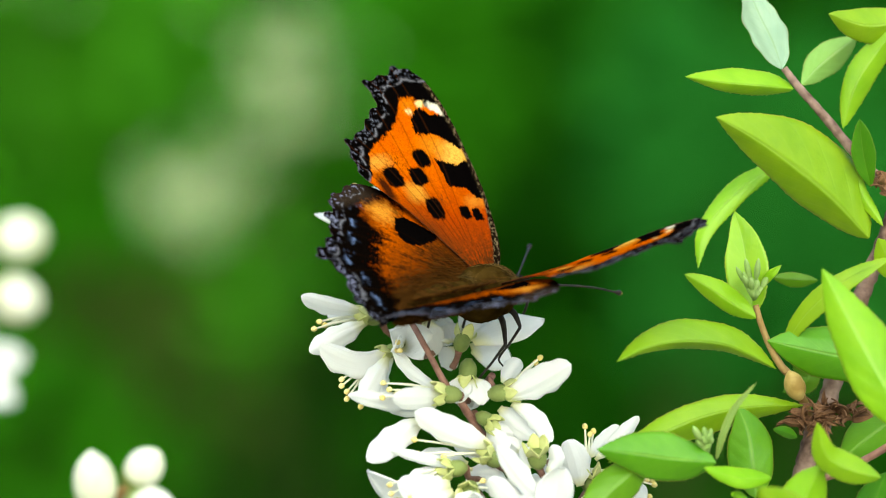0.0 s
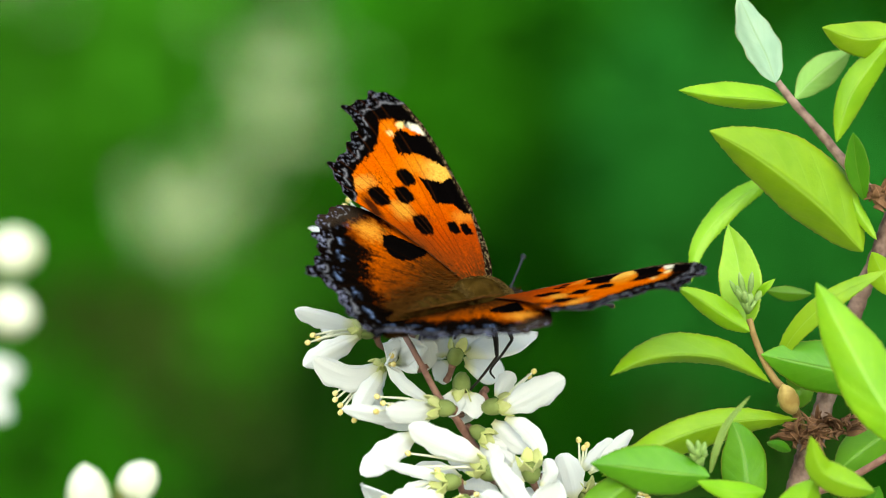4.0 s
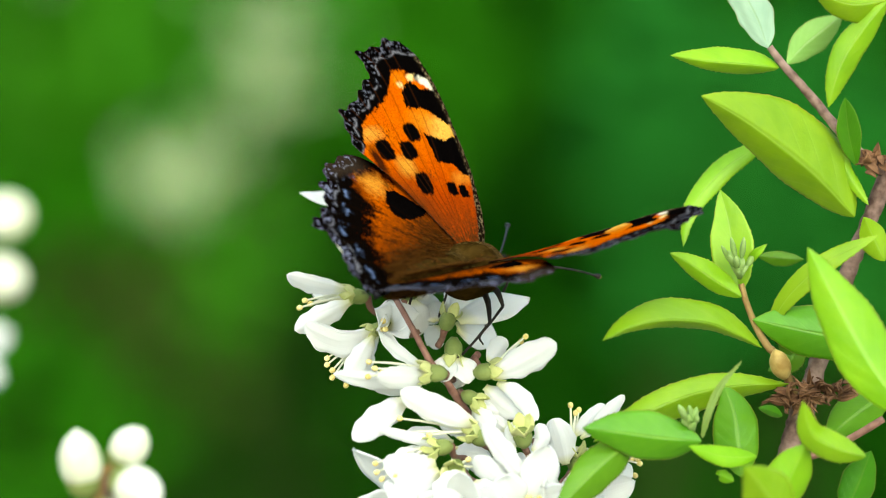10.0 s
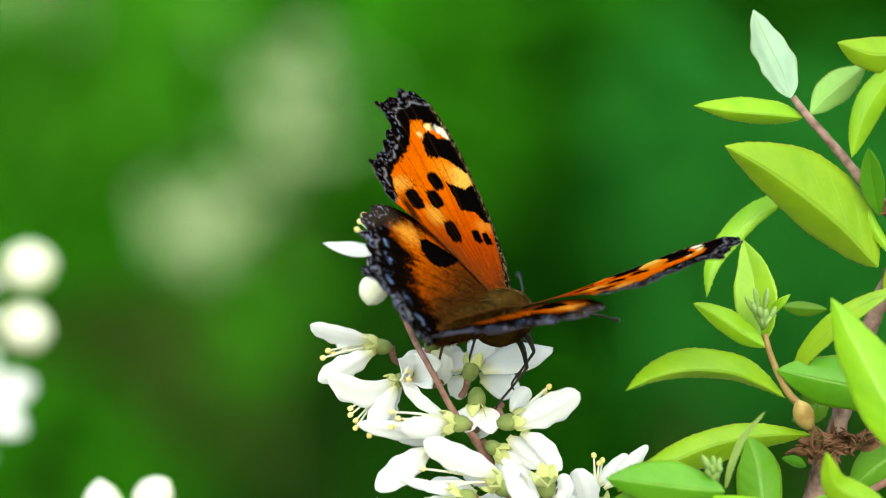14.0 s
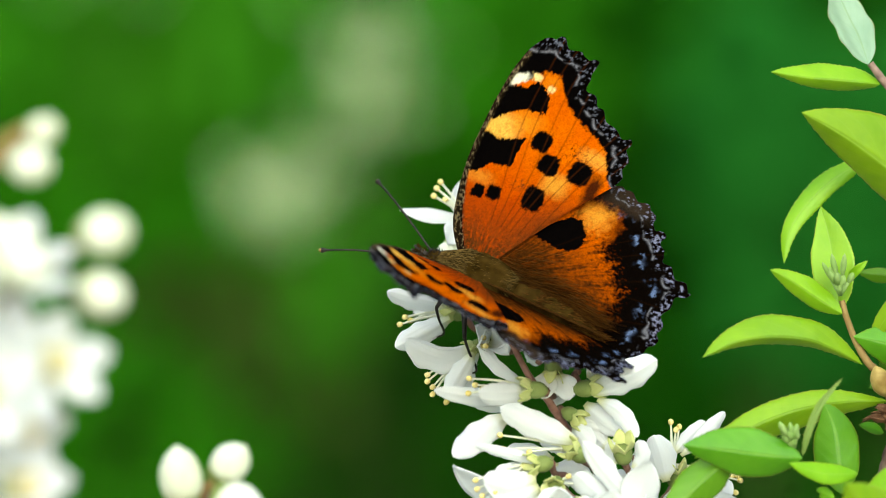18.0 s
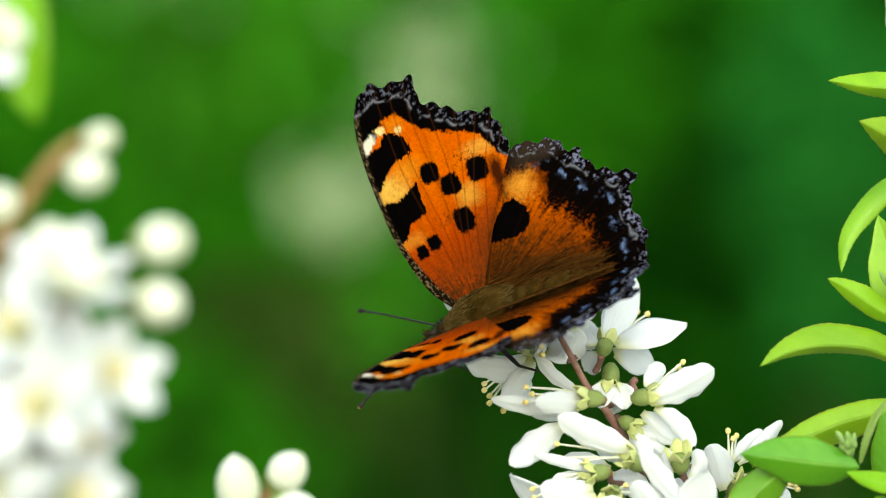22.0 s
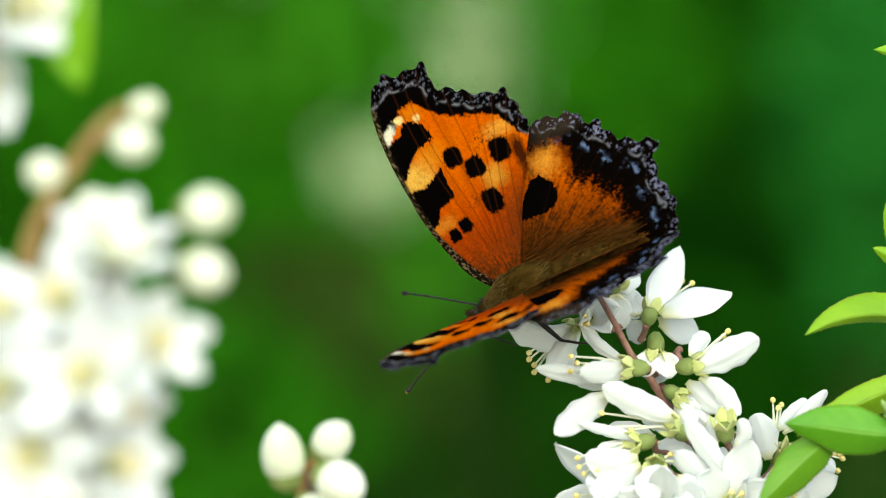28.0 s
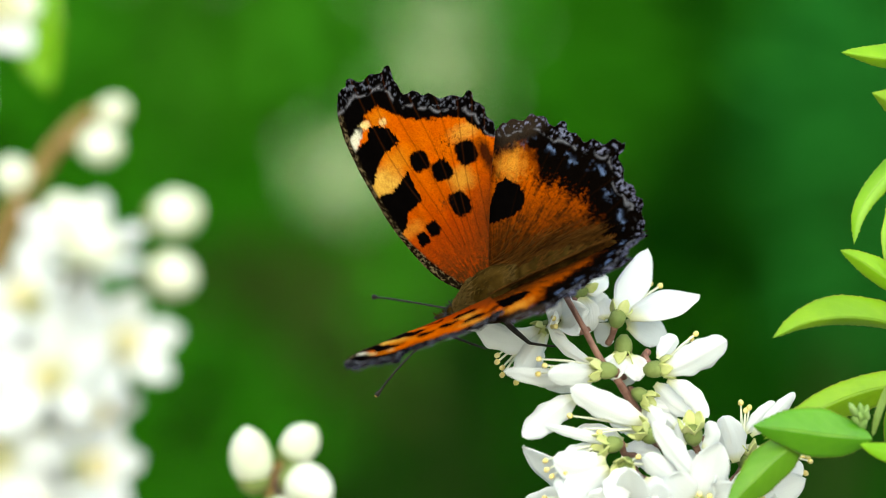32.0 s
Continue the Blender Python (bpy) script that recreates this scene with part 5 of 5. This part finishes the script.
def build_top_spray():
    """Blossom hanging in at the upper corner, with one leaf."""
    spray = thing("flower_spray", (-76.2, -130.0, 33.0), "drooping white blossom with a green leaf beside it", "flower spray")
    tube("stalk", spray, [(-78.7, -130.0, 44.4), (-76.8, -130.0, 35.5), (-73.0, -130.0, 29.2), (-70.4, -131.0, 25.3)], [1.2, 1.0, 0.7], TWIG, 8, 6)
    ring_flower(spray, (-70.3, -132.0, 23.4), (0.6, -0.7, 0.2), 7.8, 5.8, 101, spread=0.7, stem=(-71.6, -131.0, 26.6))
    ring_flower(spray, (-71.1, -133.0, 18.3), (-0.2, -0.7, -0.6), 7.4, 5.6, 102, spread=0.7, stem=(-71.0, -131.0, 25.3))
    ring_flower(spray, (-78.0, -132.0, 13.0), (-0.3, -0.7, -0.5), 8.0, 5.6, 103, stem=(-72.3, -131.0, 24.1))
    bud(spray, (-64.9, -132.0, 24.7), (0.5, -0.4, -0.3), 5.6, 4.9, stem=(-69.8, -131.0, 27.9), seed=104)
    bud(spray, (-68.4, -132.0, 29.7), (0.5, -0.4, 0.4), 5.6, 4.9, stem=(-72.3, -131.0, 29.1), seed=105)
    blade("leaf", spray, (-63.2, -130.0, 31.7), (-61.7, -132.0, 14.9), 7.2, face=(-0.4, -0.9, 0.1), mats=[LEAF, LEAF], bend=0.07, cup=0.3, shape=(0.6, 0.8, 0.0), nu=30, nv=8, teeth=14, seed=7)
    tube("cane", spray, [(-78.7, -130.0, 44.4), (-96.2, -116.0, 38.3), (-130, -40, 0), (-160, 0, -400), (-150, 40, -1098)], [1.2, 2.0, 3.0, 4.0, 5.5], BARK, 8, 8, 0.05, "brown woody cane")


build_near_spray()
build_top_spray()


# ---- the leafy branch ----
def build_branch():
    br = thing("leafy_branch", (48.2, 4.0, -44.5), "woody branch with fresh serrated green leaves", "branch")
    tube("branch", br, [(47.6, 6.0, -51.7), (48.4, 5.0, -38.3), (50.1, 4.0, -30.4), (51.8, 4.0, -25.4), (53.8, 5.0, -19.5), (56.2, 6.0, -11.7), (58.9, 6.0, -4.6), (61.5, 6.0, 1.6), (64.0, 6.0, 7.9), (68.9, 8.0, 15.0)],
         [1.6, 1.5, 1.4, 1.7, 1.25, 1.2, 1.15, 1.15, 1.1, 1.0], BARK, 14, 10, 0.12, "grey-brown peeling bark")
    rng = random.Random(9)
    for k in range(80):
        s = rng.random()
        c = np.array((49.4, -1.0, -24.2)) * (1 - s) + np.array((56.6, 0.0, -22.3)) * s + rng_vec(rng, 1.3)
        d = np.array([rng.uniform(-1.2, 1.2) + (0.5 - s) * -2, rng.uniform(-1.4, 0.1), rng.uniform(-0.7, 0.9)])
        blade("bud_scale", br, c, c + unit(d) * rng.uniform(1.8, 4.2), rng.uniform(0.45, 1.1), face=tuple(rng_vec(rng, 1.0) + np.array([0, -0.8, 0.4])), mats=[SCALE, SCALE],
              bend=0.15, cup=0.4, shape=(0.4, 0.8, 0.6), nu=5, nv=4, seed=k, thick=0.2)
    for k in range(22):
        c = np.array((61.1, 3.0, 9.1)) + rng_vec(rng, 1.2)
        blade("bud_scale", br, c, c + unit(np.array([rng.uniform(-1, 1), rng.uniform(-1.2, 0), rng.uniform(-1, 1)])) * rng.uniform(1.2, 2.4), rng.uniform(0.8, 1.4), face=(0, -1, 0.4),
              mats=[SCALE, SCALE], bend=0.15, cup=0.4, shape=(0.4, 0.8, 0.6), nu=5, nv=4, seed=k, thick=0.2)
    tube("twig", br, [(63.2, 6.0, 7.5), (60.9, 4.0, 9.3), (57.5, 3.0, 12.6), (54.2, 3.0, 16.6), (51.3, 2.0, 19.9), (49.0, 2.0, 22.5), (47.1, 2.0, 25.0)], [0.72, 0.66, 0.7, 0.64, 0.58, 0.5], BARK, 12, 8, 0.1, "mauve-brown twig")
    tube("twig", br, [(50.5, 3.0, -23.0), (49.3, 0.0, -20.2), (47.9, -1.0, -17.6), (46.5, -1.0, -16.1), (44.9, -1.0, -13.3), (43.7, -1.0, -10.2), (43.0, -1.0, -7.7)], [0.7, 0.62, 0.55, 0.46, 0.42], TWIG, 10, 6, 0.05, "downy olive twig")
    egg("leaf_bud", br, (48.2, -3.0, -18.7), (-0.35, -0.2, 0.9), 4.4, 2.9, BULB, "tan swollen leaf bud", profile=BUD, rough=0.03)
    tube("twig", br, [(50.4, 2.0, -31.9), (54.1, 0.0, -31.0), (57.5, -2.0, -29.2), (62.3, -4.0, -26.2)], [0.6, 0.55, 0.5], STALK, 8, 6, 0.05)
    MD, GM = [LEAF_MID, LEAF], [LEAF, LEAF_MID]
    G, DK, PL, SV = [LEAF, LEAF_PALE], [LEAF_DARK, LEAF], [LEAF_PALE, LEAF], [LEAF_SILVER, LEAF_PALE]
    # leaves: midrib from foot to tip, half width on either side, lean of either side, curl, finish, broadest point
    for k, (rib, wa, wb, la, lb, curl, mats, peak) in enumerate((
            ([(47.1, 6.0, 25.0), (45.9, 7.3, 28.8), (44.2, 8.7, 32.5), (42.1, 10.0, 37.5)], 2.6, 2.6, -0.39, -0.57, 0.0, SV, 0.45),
            ([(48.4, 2.0, 22.1), (43.7, 0.0, 22.5), (38.1, -2.0, 22.9), (33.1, -4.0, 23.6)], 1.3, 2.3, -0.91, -0.76, 0.1, G, 0.42),
            ([(58.9, 3.0, 1.5), (53.7, 0.2, 6.9), (48.2, -2.5, 11.3), (42.6, -5.2, 15.1), (37.1, -8.0, 18.0)], 3.4, 6.2, -0.98, -0.57, 0.05, G, 0.45),
            ([(46.9, 10.0, 11.8), (42.1, 9.5, 8.8), (38.4, 9.0, 5.2), (36.2, 8.5, 1.5), (35.5, 8.0, -2.7)], 1.6, 1.6, 0.30, -0.76, 0.1, G, 0.4),
            ([(42.8, 1.0, -8.8), (42.3, 2.0, -5.0), (41.6, 3.0, 0.5), (40.4, 4.0, 5.3)], 3.0, 2.8, 0.25, 0.47, 0.0, G, 0.42),
            ([(43.0, -2.0, -9.5), (39.5, -3.3, -7.4), (35.9, -4.7, -5.0), (32.9, -6.0, -3.4)], 1.5, 1.9, -0.65, -0.57, 0.05, G, 0.45),
            ([(45.8, -1.0, -16.5), (42.0, -3.2, -14.5), (38.0, -5.4, -13.0), (32.5, -7.6, -12.6), (27.8, -9.8, -13.4), (23.5, -12.0, -15.3)], 1.0, 3.1, -1.17, -0.66, 0.08, G, 0.5),
            ([(46.8, 0.0, -15.0), (48.4, -2.0, -10.9), (51.2, -4.0, -7.4), (55.1, -6.0, -4.2), (61.3, -8.0, -1.0)], 1.5, 1.5, -0.52, 0.57, 0.05, G, 0.5),
            ([(60.5, -4.0, -15.9), (55.1, -4.0, -14.8), (49.7, -3.0, -13.7), (44.5, -2.0, -12.6)], 3.6, 3.9, -0.4, -0.5, 0.05, MD, 0.42),
            ([(52.4, 10.0, -4.4), (49.0, 9.5, -4.2), (45.9, 9.0, -3.9)], 1.1, 0.9, -0.52, -0.57, 0.0, DK, 0.5),
            ([(63.9, -22.0, -24.9), (59.1, -21.3, -18.2), (55.1, -20.7, -10.9), (50.7, -20.0, -2.6)], 3.9, 4.2, -0.39, -0.57, 0.04, G, 0.42),
            ([(49.6, -1.0, -21.5), (42.7, -4.0, -21.6), (36.3, -7.0, -22.6), (30.0, -10.0, -24.9), (22.3, -13.0, -28.9)], 2.6, 2.3, -0.8, -0.5, 0.08, GM, 0.52),
            ([(36.8, -15.0, -28.8), (30.9, -16.0, -28.2), (25.9, -17.0, -27.5), (20.6, -18.0, -26.9)], 3.2, 3.3, -0.5, -0.5, 0.05, MD, 0.45),
            ([(27.6, -14.0, -28.6), (22.9, -16.0, -32.2), (17.1, -18.0, -38.0)], 3.0, 2.6, -0.6, -0.5, 0.05, MD, 0.45),
            ([(42.7, -6.0, -34.0), (42.4, -5.7, -29.6), (41.7, -5.3, -25.0), (40.3, -5.0, -21.5)], 3.2, 3.1, -0.39, -0.57, 0.03, MD, 0.45),
            ([(44.5, -12.0, -31.0), (39.7, -15.0, -30.8), (34.9, -18.0, -29.3)], 1.4, 1.3, 0.30, -0.95, 0.1, G, 0.45),
            ([(37.0, -12.0, -28.5), (37.9, -13.0, -24.8), (39.5, -14.0, -21.3), (42.3, -15.0, -17.9)], 0.5, 0.5, 0.40, 0.76, 0.1, PL, 0.4),
            ([(46.9, -32.0, -38.5), (44.2, -34.0, -34.6), (41.3, -36.0, -31.1)], 3.4, 3.4, -0.39, -0.57, 0.05, G, 0.4),
            ([(58.7, -18.0, -30.7), (54.8, -19.3, -29.6), (51.3, -20.7, -27.6), (49.9, -22.0, -23.1)], 2.0, 2.0, -0.52, -0.57, 0.05, G, 0.45),
            ([(47.0, -16.0, -37.6), (48.7, -17.0, -33.3), (50.8, -18.0, -28.9)], 3.0, 2.9, -0.39, -0.57, 0.03, G, 0.45),
            ([(63.8, 4.0, -22.6), (58.9, 3.0, -26.0), (54.6, 2.0, -29.4)], 2.8, 2.8, -0.39, -0.76, 0.05, MD, 0.45),
            ([(58.1, 8.0, -39.7), (59.9, 7.0, -35.4), (61.5, 6.0, -31.0)], 2.5, 2.5, -0.39, -0.57, 0.05, DK, 0.45),
            ([(49.9, 8.0, 22.8), (53.1, 11.0, 26.0), (58.2, 14.0, 29.9)], 2.2, 2.2, -0.39, -0.57, 0.06, PL, 0.5),
            ([(65.1, 8.0, 32.0), (58.9, 5.0, 31.0), (53.2, 2.0, 32.5)], 2.5, 2.5, -0.65, -0.57, 0.08, G, 0.45),
            ([(55.7, 8.0, 16.8), (57.4, 7.3, 22.7), (60.3, 6.7, 27.4), (63.9, 6.0, 31.6)], 2.0, 2.2, -0.52, -0.38, 0.05, G, 0.5),
            ([(59.2, 3.0, 8.5), (57.9, 0.5, 13.2), (57.2, -2.0, 17.9)], 1.6, 1.6, 0.30, 0.57, 0.05, DK, 0.5),
            ([(56.9, 4.0, 11.8), (58.0, 3.0, 7.6), (60.8, 2.0, 3.1)], 0.9, 0.9, -0.52, -0.57, 0.05, G, 0.5),
            ([(63.0, 2.0, -4.6), (61.1, 1.0, -0.7), (59.9, 0.0, 1.5)], 1.9, 1.9, -0.39, -0.57, 0.05, G, 0.45),
            ([(48.5, -4.0, -25.8), (46.8, -6.0, -25.0), (44.9, -8.0, -24.5)], 0.7, 0.7, -0.39, -0.57, 0.05, DK, 0.45),
            ([(49.2, 12.0, -15.7), (51.2, 12.0, -18.1), (47.6, 12.0, -20.1)], 1.7, 1.7, -0.39, -0.57, 0.05, MD, 0.45),
            ([(41.3, -12.0, -34.3), (39.5, -13.0, -33.4), (39.2, -14.0, -33.5)], 0.8, 0.8, -0.39, -0.57, 0.05, G, 0.45),
            )):
        ribbed_blade("leaf", br, rib, wa, wb, la, lb, curl, mats, peak, 0 if mats is SV else 21, k + 3)
    # knots of young buds
    for hub, ax, size, count, sd in (((42.7, -2.0, -6.9), (-0.1, -0.3, 1), 6.2, 11, 1), ((35.7, -14.0, -27.4), (-0.35, -0.4, 0.9), 4.6, 8, 2)):
        rg = random.Random(sd)
        for k in range(count):
            d = unit(np.array(ax) + rng_vec(rg, 0.5))
            ln = size * rg.uniform(0.45, 1.0)
            c = np.array(hub) + d * ln * 0.75
            egg("bud", br, c, d, ln * 0.55, rg.uniform(0.7, 1.05), GREEN_BUD, profile=BUD, rings=8, sides=8, rough=0.04, seed=k)
            tube("bud_stalk", br, [hub, tuple(np.array(hub) + d * ln * 0.5)], [0.3, 0.3], GREEN_BUD, 6, 2)
    blade("leaf", br, (44.1, -1.0, -4.6), (46.4, -3.0, -2.2), 1.3, (0, -1, 0.2), G, 0.15, 0.4, (0.5, 0.8, 0.2), 12, 4, 0, 0.02, 77, 0.15)
    tube("cane", br, [(47.6, 6.0, -51.7), (46.9, 20.0, -84.8), (40, 60, -550), (50, 120, -1098)], [1.9, 2.6, 4.5, 7.0], BARK, 10, 8, 0.06, "brown woody cane")


build_branch()


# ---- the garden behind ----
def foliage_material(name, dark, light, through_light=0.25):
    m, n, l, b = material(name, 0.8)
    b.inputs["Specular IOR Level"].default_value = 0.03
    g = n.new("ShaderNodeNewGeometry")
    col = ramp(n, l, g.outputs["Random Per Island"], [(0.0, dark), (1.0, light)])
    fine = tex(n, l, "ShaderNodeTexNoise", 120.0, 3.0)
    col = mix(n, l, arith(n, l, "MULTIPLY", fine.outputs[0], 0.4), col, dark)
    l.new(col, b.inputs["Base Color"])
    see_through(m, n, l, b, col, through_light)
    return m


# lit growth and dark gaps of the background, put into the leaf colours
FOLIAGE_LIT = foliage_material("foliage_lit", (0.030, 0.165, 0.007), (0.070, 0.295, 0.014))
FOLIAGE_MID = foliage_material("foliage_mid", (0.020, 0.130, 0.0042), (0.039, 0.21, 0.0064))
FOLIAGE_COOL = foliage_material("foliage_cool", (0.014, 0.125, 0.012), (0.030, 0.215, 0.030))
FOLIAGE_SHADED = foliage_material("foliage_shaded", (0.0085, 0.072, 0.0022), (0.018, 0.128, 0.0042))
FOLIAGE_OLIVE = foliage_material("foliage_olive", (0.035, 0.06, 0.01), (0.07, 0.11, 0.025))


DARK_BARK = plain("green_stem", (0.012, 0.03, 0.004), (0.03, 0.07, 0.01), 40, 0.9, 0.8, 300, 0.0, 0.1)


def leaf_mass(name, parent, centre, radii, count, size, mat, seed, label=""):
    """Small folded leaves scattered through a rounded mass, denser toward its skin."""
    rng = np.random.RandomState(seed)
    d = rng.normal(size=(count, 3))
    d /= np.linalg.norm(d, axis=1)[:, None]
    r = rng.uniform(0.35, 1.0, count) ** 0.5
    lump = 1 + 0.22 * np.sin(d[:, 0] * 5 + seed) * np.cos(d[:, 2] * 6 + seed * 2)
    p = np.array(centre) + d * (r * lump)[:, None] * np.array(radii)
    along = rng.normal(size=(count, 3)) + np.array([0, -0.2, -0.5])
    along /= np.linalg.norm(along, axis=1)[:, None]
    nrm = rng.normal(size=(count, 3)) * 0.7 + np.array([0, -0.35, 0.9])
    side = np.cross(along, nrm)
    side /= np.linalg.norm(side, axis=1)[:, None]
    up = np.cross(side, along)
    s = size * rng.uniform(0.6, 1.25, count)[:, None]
    verts = np.stack([p, p + along * s * 0.45 + side * s * 0.27 + up * s * 0.08, p + along * s, p + along * s * 0.45 - side * s * 0.27 + up * s * 0.08, p + along * s * 0.5 - up * s * 0.03], 1).reshape(-1, 3)
    base = np.arange(count) * 5
    faces = np.concatenate([np.stack([base + a, base + b, base + 4], 1) for a, b in ((0, 1), (1, 2), (2, 3), (3, 0))]).tolist()
    ob = link_mesh(name, world(verts), faces, mat, parent, label, smooth=False)
    return tagged(ob, kind="stuff")


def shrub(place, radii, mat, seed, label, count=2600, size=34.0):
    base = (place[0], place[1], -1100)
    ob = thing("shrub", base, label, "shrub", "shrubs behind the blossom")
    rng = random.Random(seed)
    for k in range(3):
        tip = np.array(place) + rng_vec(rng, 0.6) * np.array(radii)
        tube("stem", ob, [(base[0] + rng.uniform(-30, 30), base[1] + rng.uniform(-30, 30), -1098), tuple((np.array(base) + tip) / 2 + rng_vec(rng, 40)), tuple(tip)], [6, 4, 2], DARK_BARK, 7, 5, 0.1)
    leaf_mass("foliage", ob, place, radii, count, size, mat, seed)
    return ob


# a tall hedge closes the garden; nearer shrubs of lighter painted tone stand before it
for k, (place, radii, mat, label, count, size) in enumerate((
        ((-73.9, 2900.0, 0.4), (1300, 300, 1080), FOLIAGE_SHADED, "tall dense hedge, deep shade put into its dark-green leaf colour", 42000, 60.0),
        ((-232.1, 2300.0, 117.4), (110, 100, 90), FOLIAGE_LIT, "fresh shrub, soft light put into its bright-green leaf colour", 1500, 36.0),
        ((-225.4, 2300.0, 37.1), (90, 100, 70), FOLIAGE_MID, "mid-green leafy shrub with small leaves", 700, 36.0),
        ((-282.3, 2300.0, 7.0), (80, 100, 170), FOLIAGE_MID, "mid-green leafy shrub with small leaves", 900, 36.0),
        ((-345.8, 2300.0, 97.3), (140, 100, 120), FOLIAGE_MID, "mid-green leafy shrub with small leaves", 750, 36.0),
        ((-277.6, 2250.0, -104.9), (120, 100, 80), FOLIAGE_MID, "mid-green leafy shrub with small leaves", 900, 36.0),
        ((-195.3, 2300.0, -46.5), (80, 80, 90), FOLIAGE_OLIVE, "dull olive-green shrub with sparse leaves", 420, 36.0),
        ((142.0, 2400.0, 74.0), (42, 90, 72), FOLIAGE_COOL, "leafy shrub, soft light put into its cool-green leaf colour", 900, 34.0),
        ((225.0, 2400.0, 42.0), (62, 100, 84), FOLIAGE_COOL, "leafy shrub, soft light put into its cool-green leaf colour", 900, 36.0),
        ((170.0, 2400.0, -34.0), (50, 90, 50), FOLIAGE_COOL, "leafy shrub, soft light put into its cool-green leaf colour", 520, 34.0),
        ((216.0, 2400.0, -12.0), (55, 90, 60), FOLIAGE_COOL, "leafy shrub, soft light put into its cool-green leaf colour", 600, 34.0),
        ((-166.3, 2320.0, -9.8), (75, 80, 70), FOLIAGE_LIT, "fresh shrub, soft light put into its bright-green leaf colour", 420, 36.0),
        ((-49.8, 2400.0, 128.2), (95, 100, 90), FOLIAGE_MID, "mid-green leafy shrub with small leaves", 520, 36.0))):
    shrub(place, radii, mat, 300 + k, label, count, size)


def far_spray(centre, radii, count, seed):
    """White blossom far behind: cupped petals round a stalk."""
    ob = thing("flower_spray", (centre[0], centre[1], -1100), "pale blossom spray far behind among leaves", "flower spray", "distant blossom")
    tube("cane", ob, [(centre[0], centre[1] + 60, -1098), (centre[0] + 20, centre[1] + 50, -500), centre], [2.5, 1.8, 1], DARK_BARK, 7, 6, 0.08)
    rng = np.random.RandomState(seed)
    pieces = []
    for k in range(count):
        c = np.array(centre) + rng.normal(size=3) * np.array(radii) * 0.5
        d = unit(rng.normal(size=3) + np.array([0, -0.5, 0.4]))
        pts, n, uv = blade_points(c, c + d * rng.uniform(9, 13), 7, rng.normal(size=3) + np.array([0, -1, 0.4]), 0.08, 0.3, (0.6, 0.5, 0.3), 4, 4, 0, 0.02, k)
        f = [(i * 5 + j, i * 5 + j + 1, i * 5 + j + 6, i * 5 + j + 5) for i in range(4) for j in range(4)]
        pieces.append((pts.reshape(-1, 3), f))
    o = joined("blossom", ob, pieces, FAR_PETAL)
    tagged(o, kind="stuff")


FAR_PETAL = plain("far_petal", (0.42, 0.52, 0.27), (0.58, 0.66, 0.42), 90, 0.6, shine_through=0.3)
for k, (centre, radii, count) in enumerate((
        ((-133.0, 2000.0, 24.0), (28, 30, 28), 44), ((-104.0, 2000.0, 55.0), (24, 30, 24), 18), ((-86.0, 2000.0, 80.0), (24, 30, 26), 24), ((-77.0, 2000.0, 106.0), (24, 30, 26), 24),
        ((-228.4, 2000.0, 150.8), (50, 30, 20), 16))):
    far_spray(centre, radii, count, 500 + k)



# ---- ground ----
def build_ground():
    n = 40
    xs = np.sign(np.linspace(-1, 1, n + 1)) * np.abs(np.linspace(-1, 1, n + 1)) ** 3 * 400
    X, Y = np.meshgrid(xs, xs, indexing="ij")
    Z = 0.02 * np.sin(X * 1.7) * np.cos(Y * 1.3) - 0.02
    v = np.stack([X, Y, Z], -1).reshape(-1, 3)
    f = [(i * (n + 1) + j, (i + 1) * (n + 1) + j, (i + 1) * (n + 1) + j + 1, i * (n + 1) + j + 1) for i in range(n) for j in range(n)]
    # never in view; pale so that it bounces fill light up at the petals
    g = link_mesh("ground", v, f, plain("bounce_ground", (0.17, 0.155, 0.11), (0.32, 0.30, 0.22), 6, 0.95, 1.0, 90))
    tagged(g, "unseen garden ground under the shrubs, kept pale to bounce light", "ground", kind="structure")


build_ground()


def build_sky_block():
    """Added dark wall beyond the hedge, blocks sky in its gaps; the other side is open ground that lets sky light in.
    """
    n, rows = 64, 10
    v, f = [], []
    for i in range(n):
        w = radians(-25 + 230 * i / (n - 1))
        for j in range(rows + 1):
            r = 7.5 + 0.5 * math.sin(i * 2.1 + j * 1.7) + 0.3 * math.sin(i * 5.3 - j)
            top = 3.6 + 0.5 * math.sin(i * 1.3)
            v.append((r * math.cos(w), r * math.sin(w), -0.1 + top * j / rows))
    for i in range(n - 1):
        for j in range(rows):
            a, b = i * (rows + 1) + j, (i + 1) * (rows + 1) + j
            f.append((a, b, b + 1, a + 1))
    g = link_mesh("backdrop", v, f, plain("sky_block_green", (0.006, 0.04, 0.001), (0.014, 0.075, 0.002), 2.5, 0.9, 0.8, 12, 0.0, 0.05))
    tagged(g, "added dark green wall that blocks the sky behind the hedge", "trees", kind="structure")


build_sky_block()
motions()
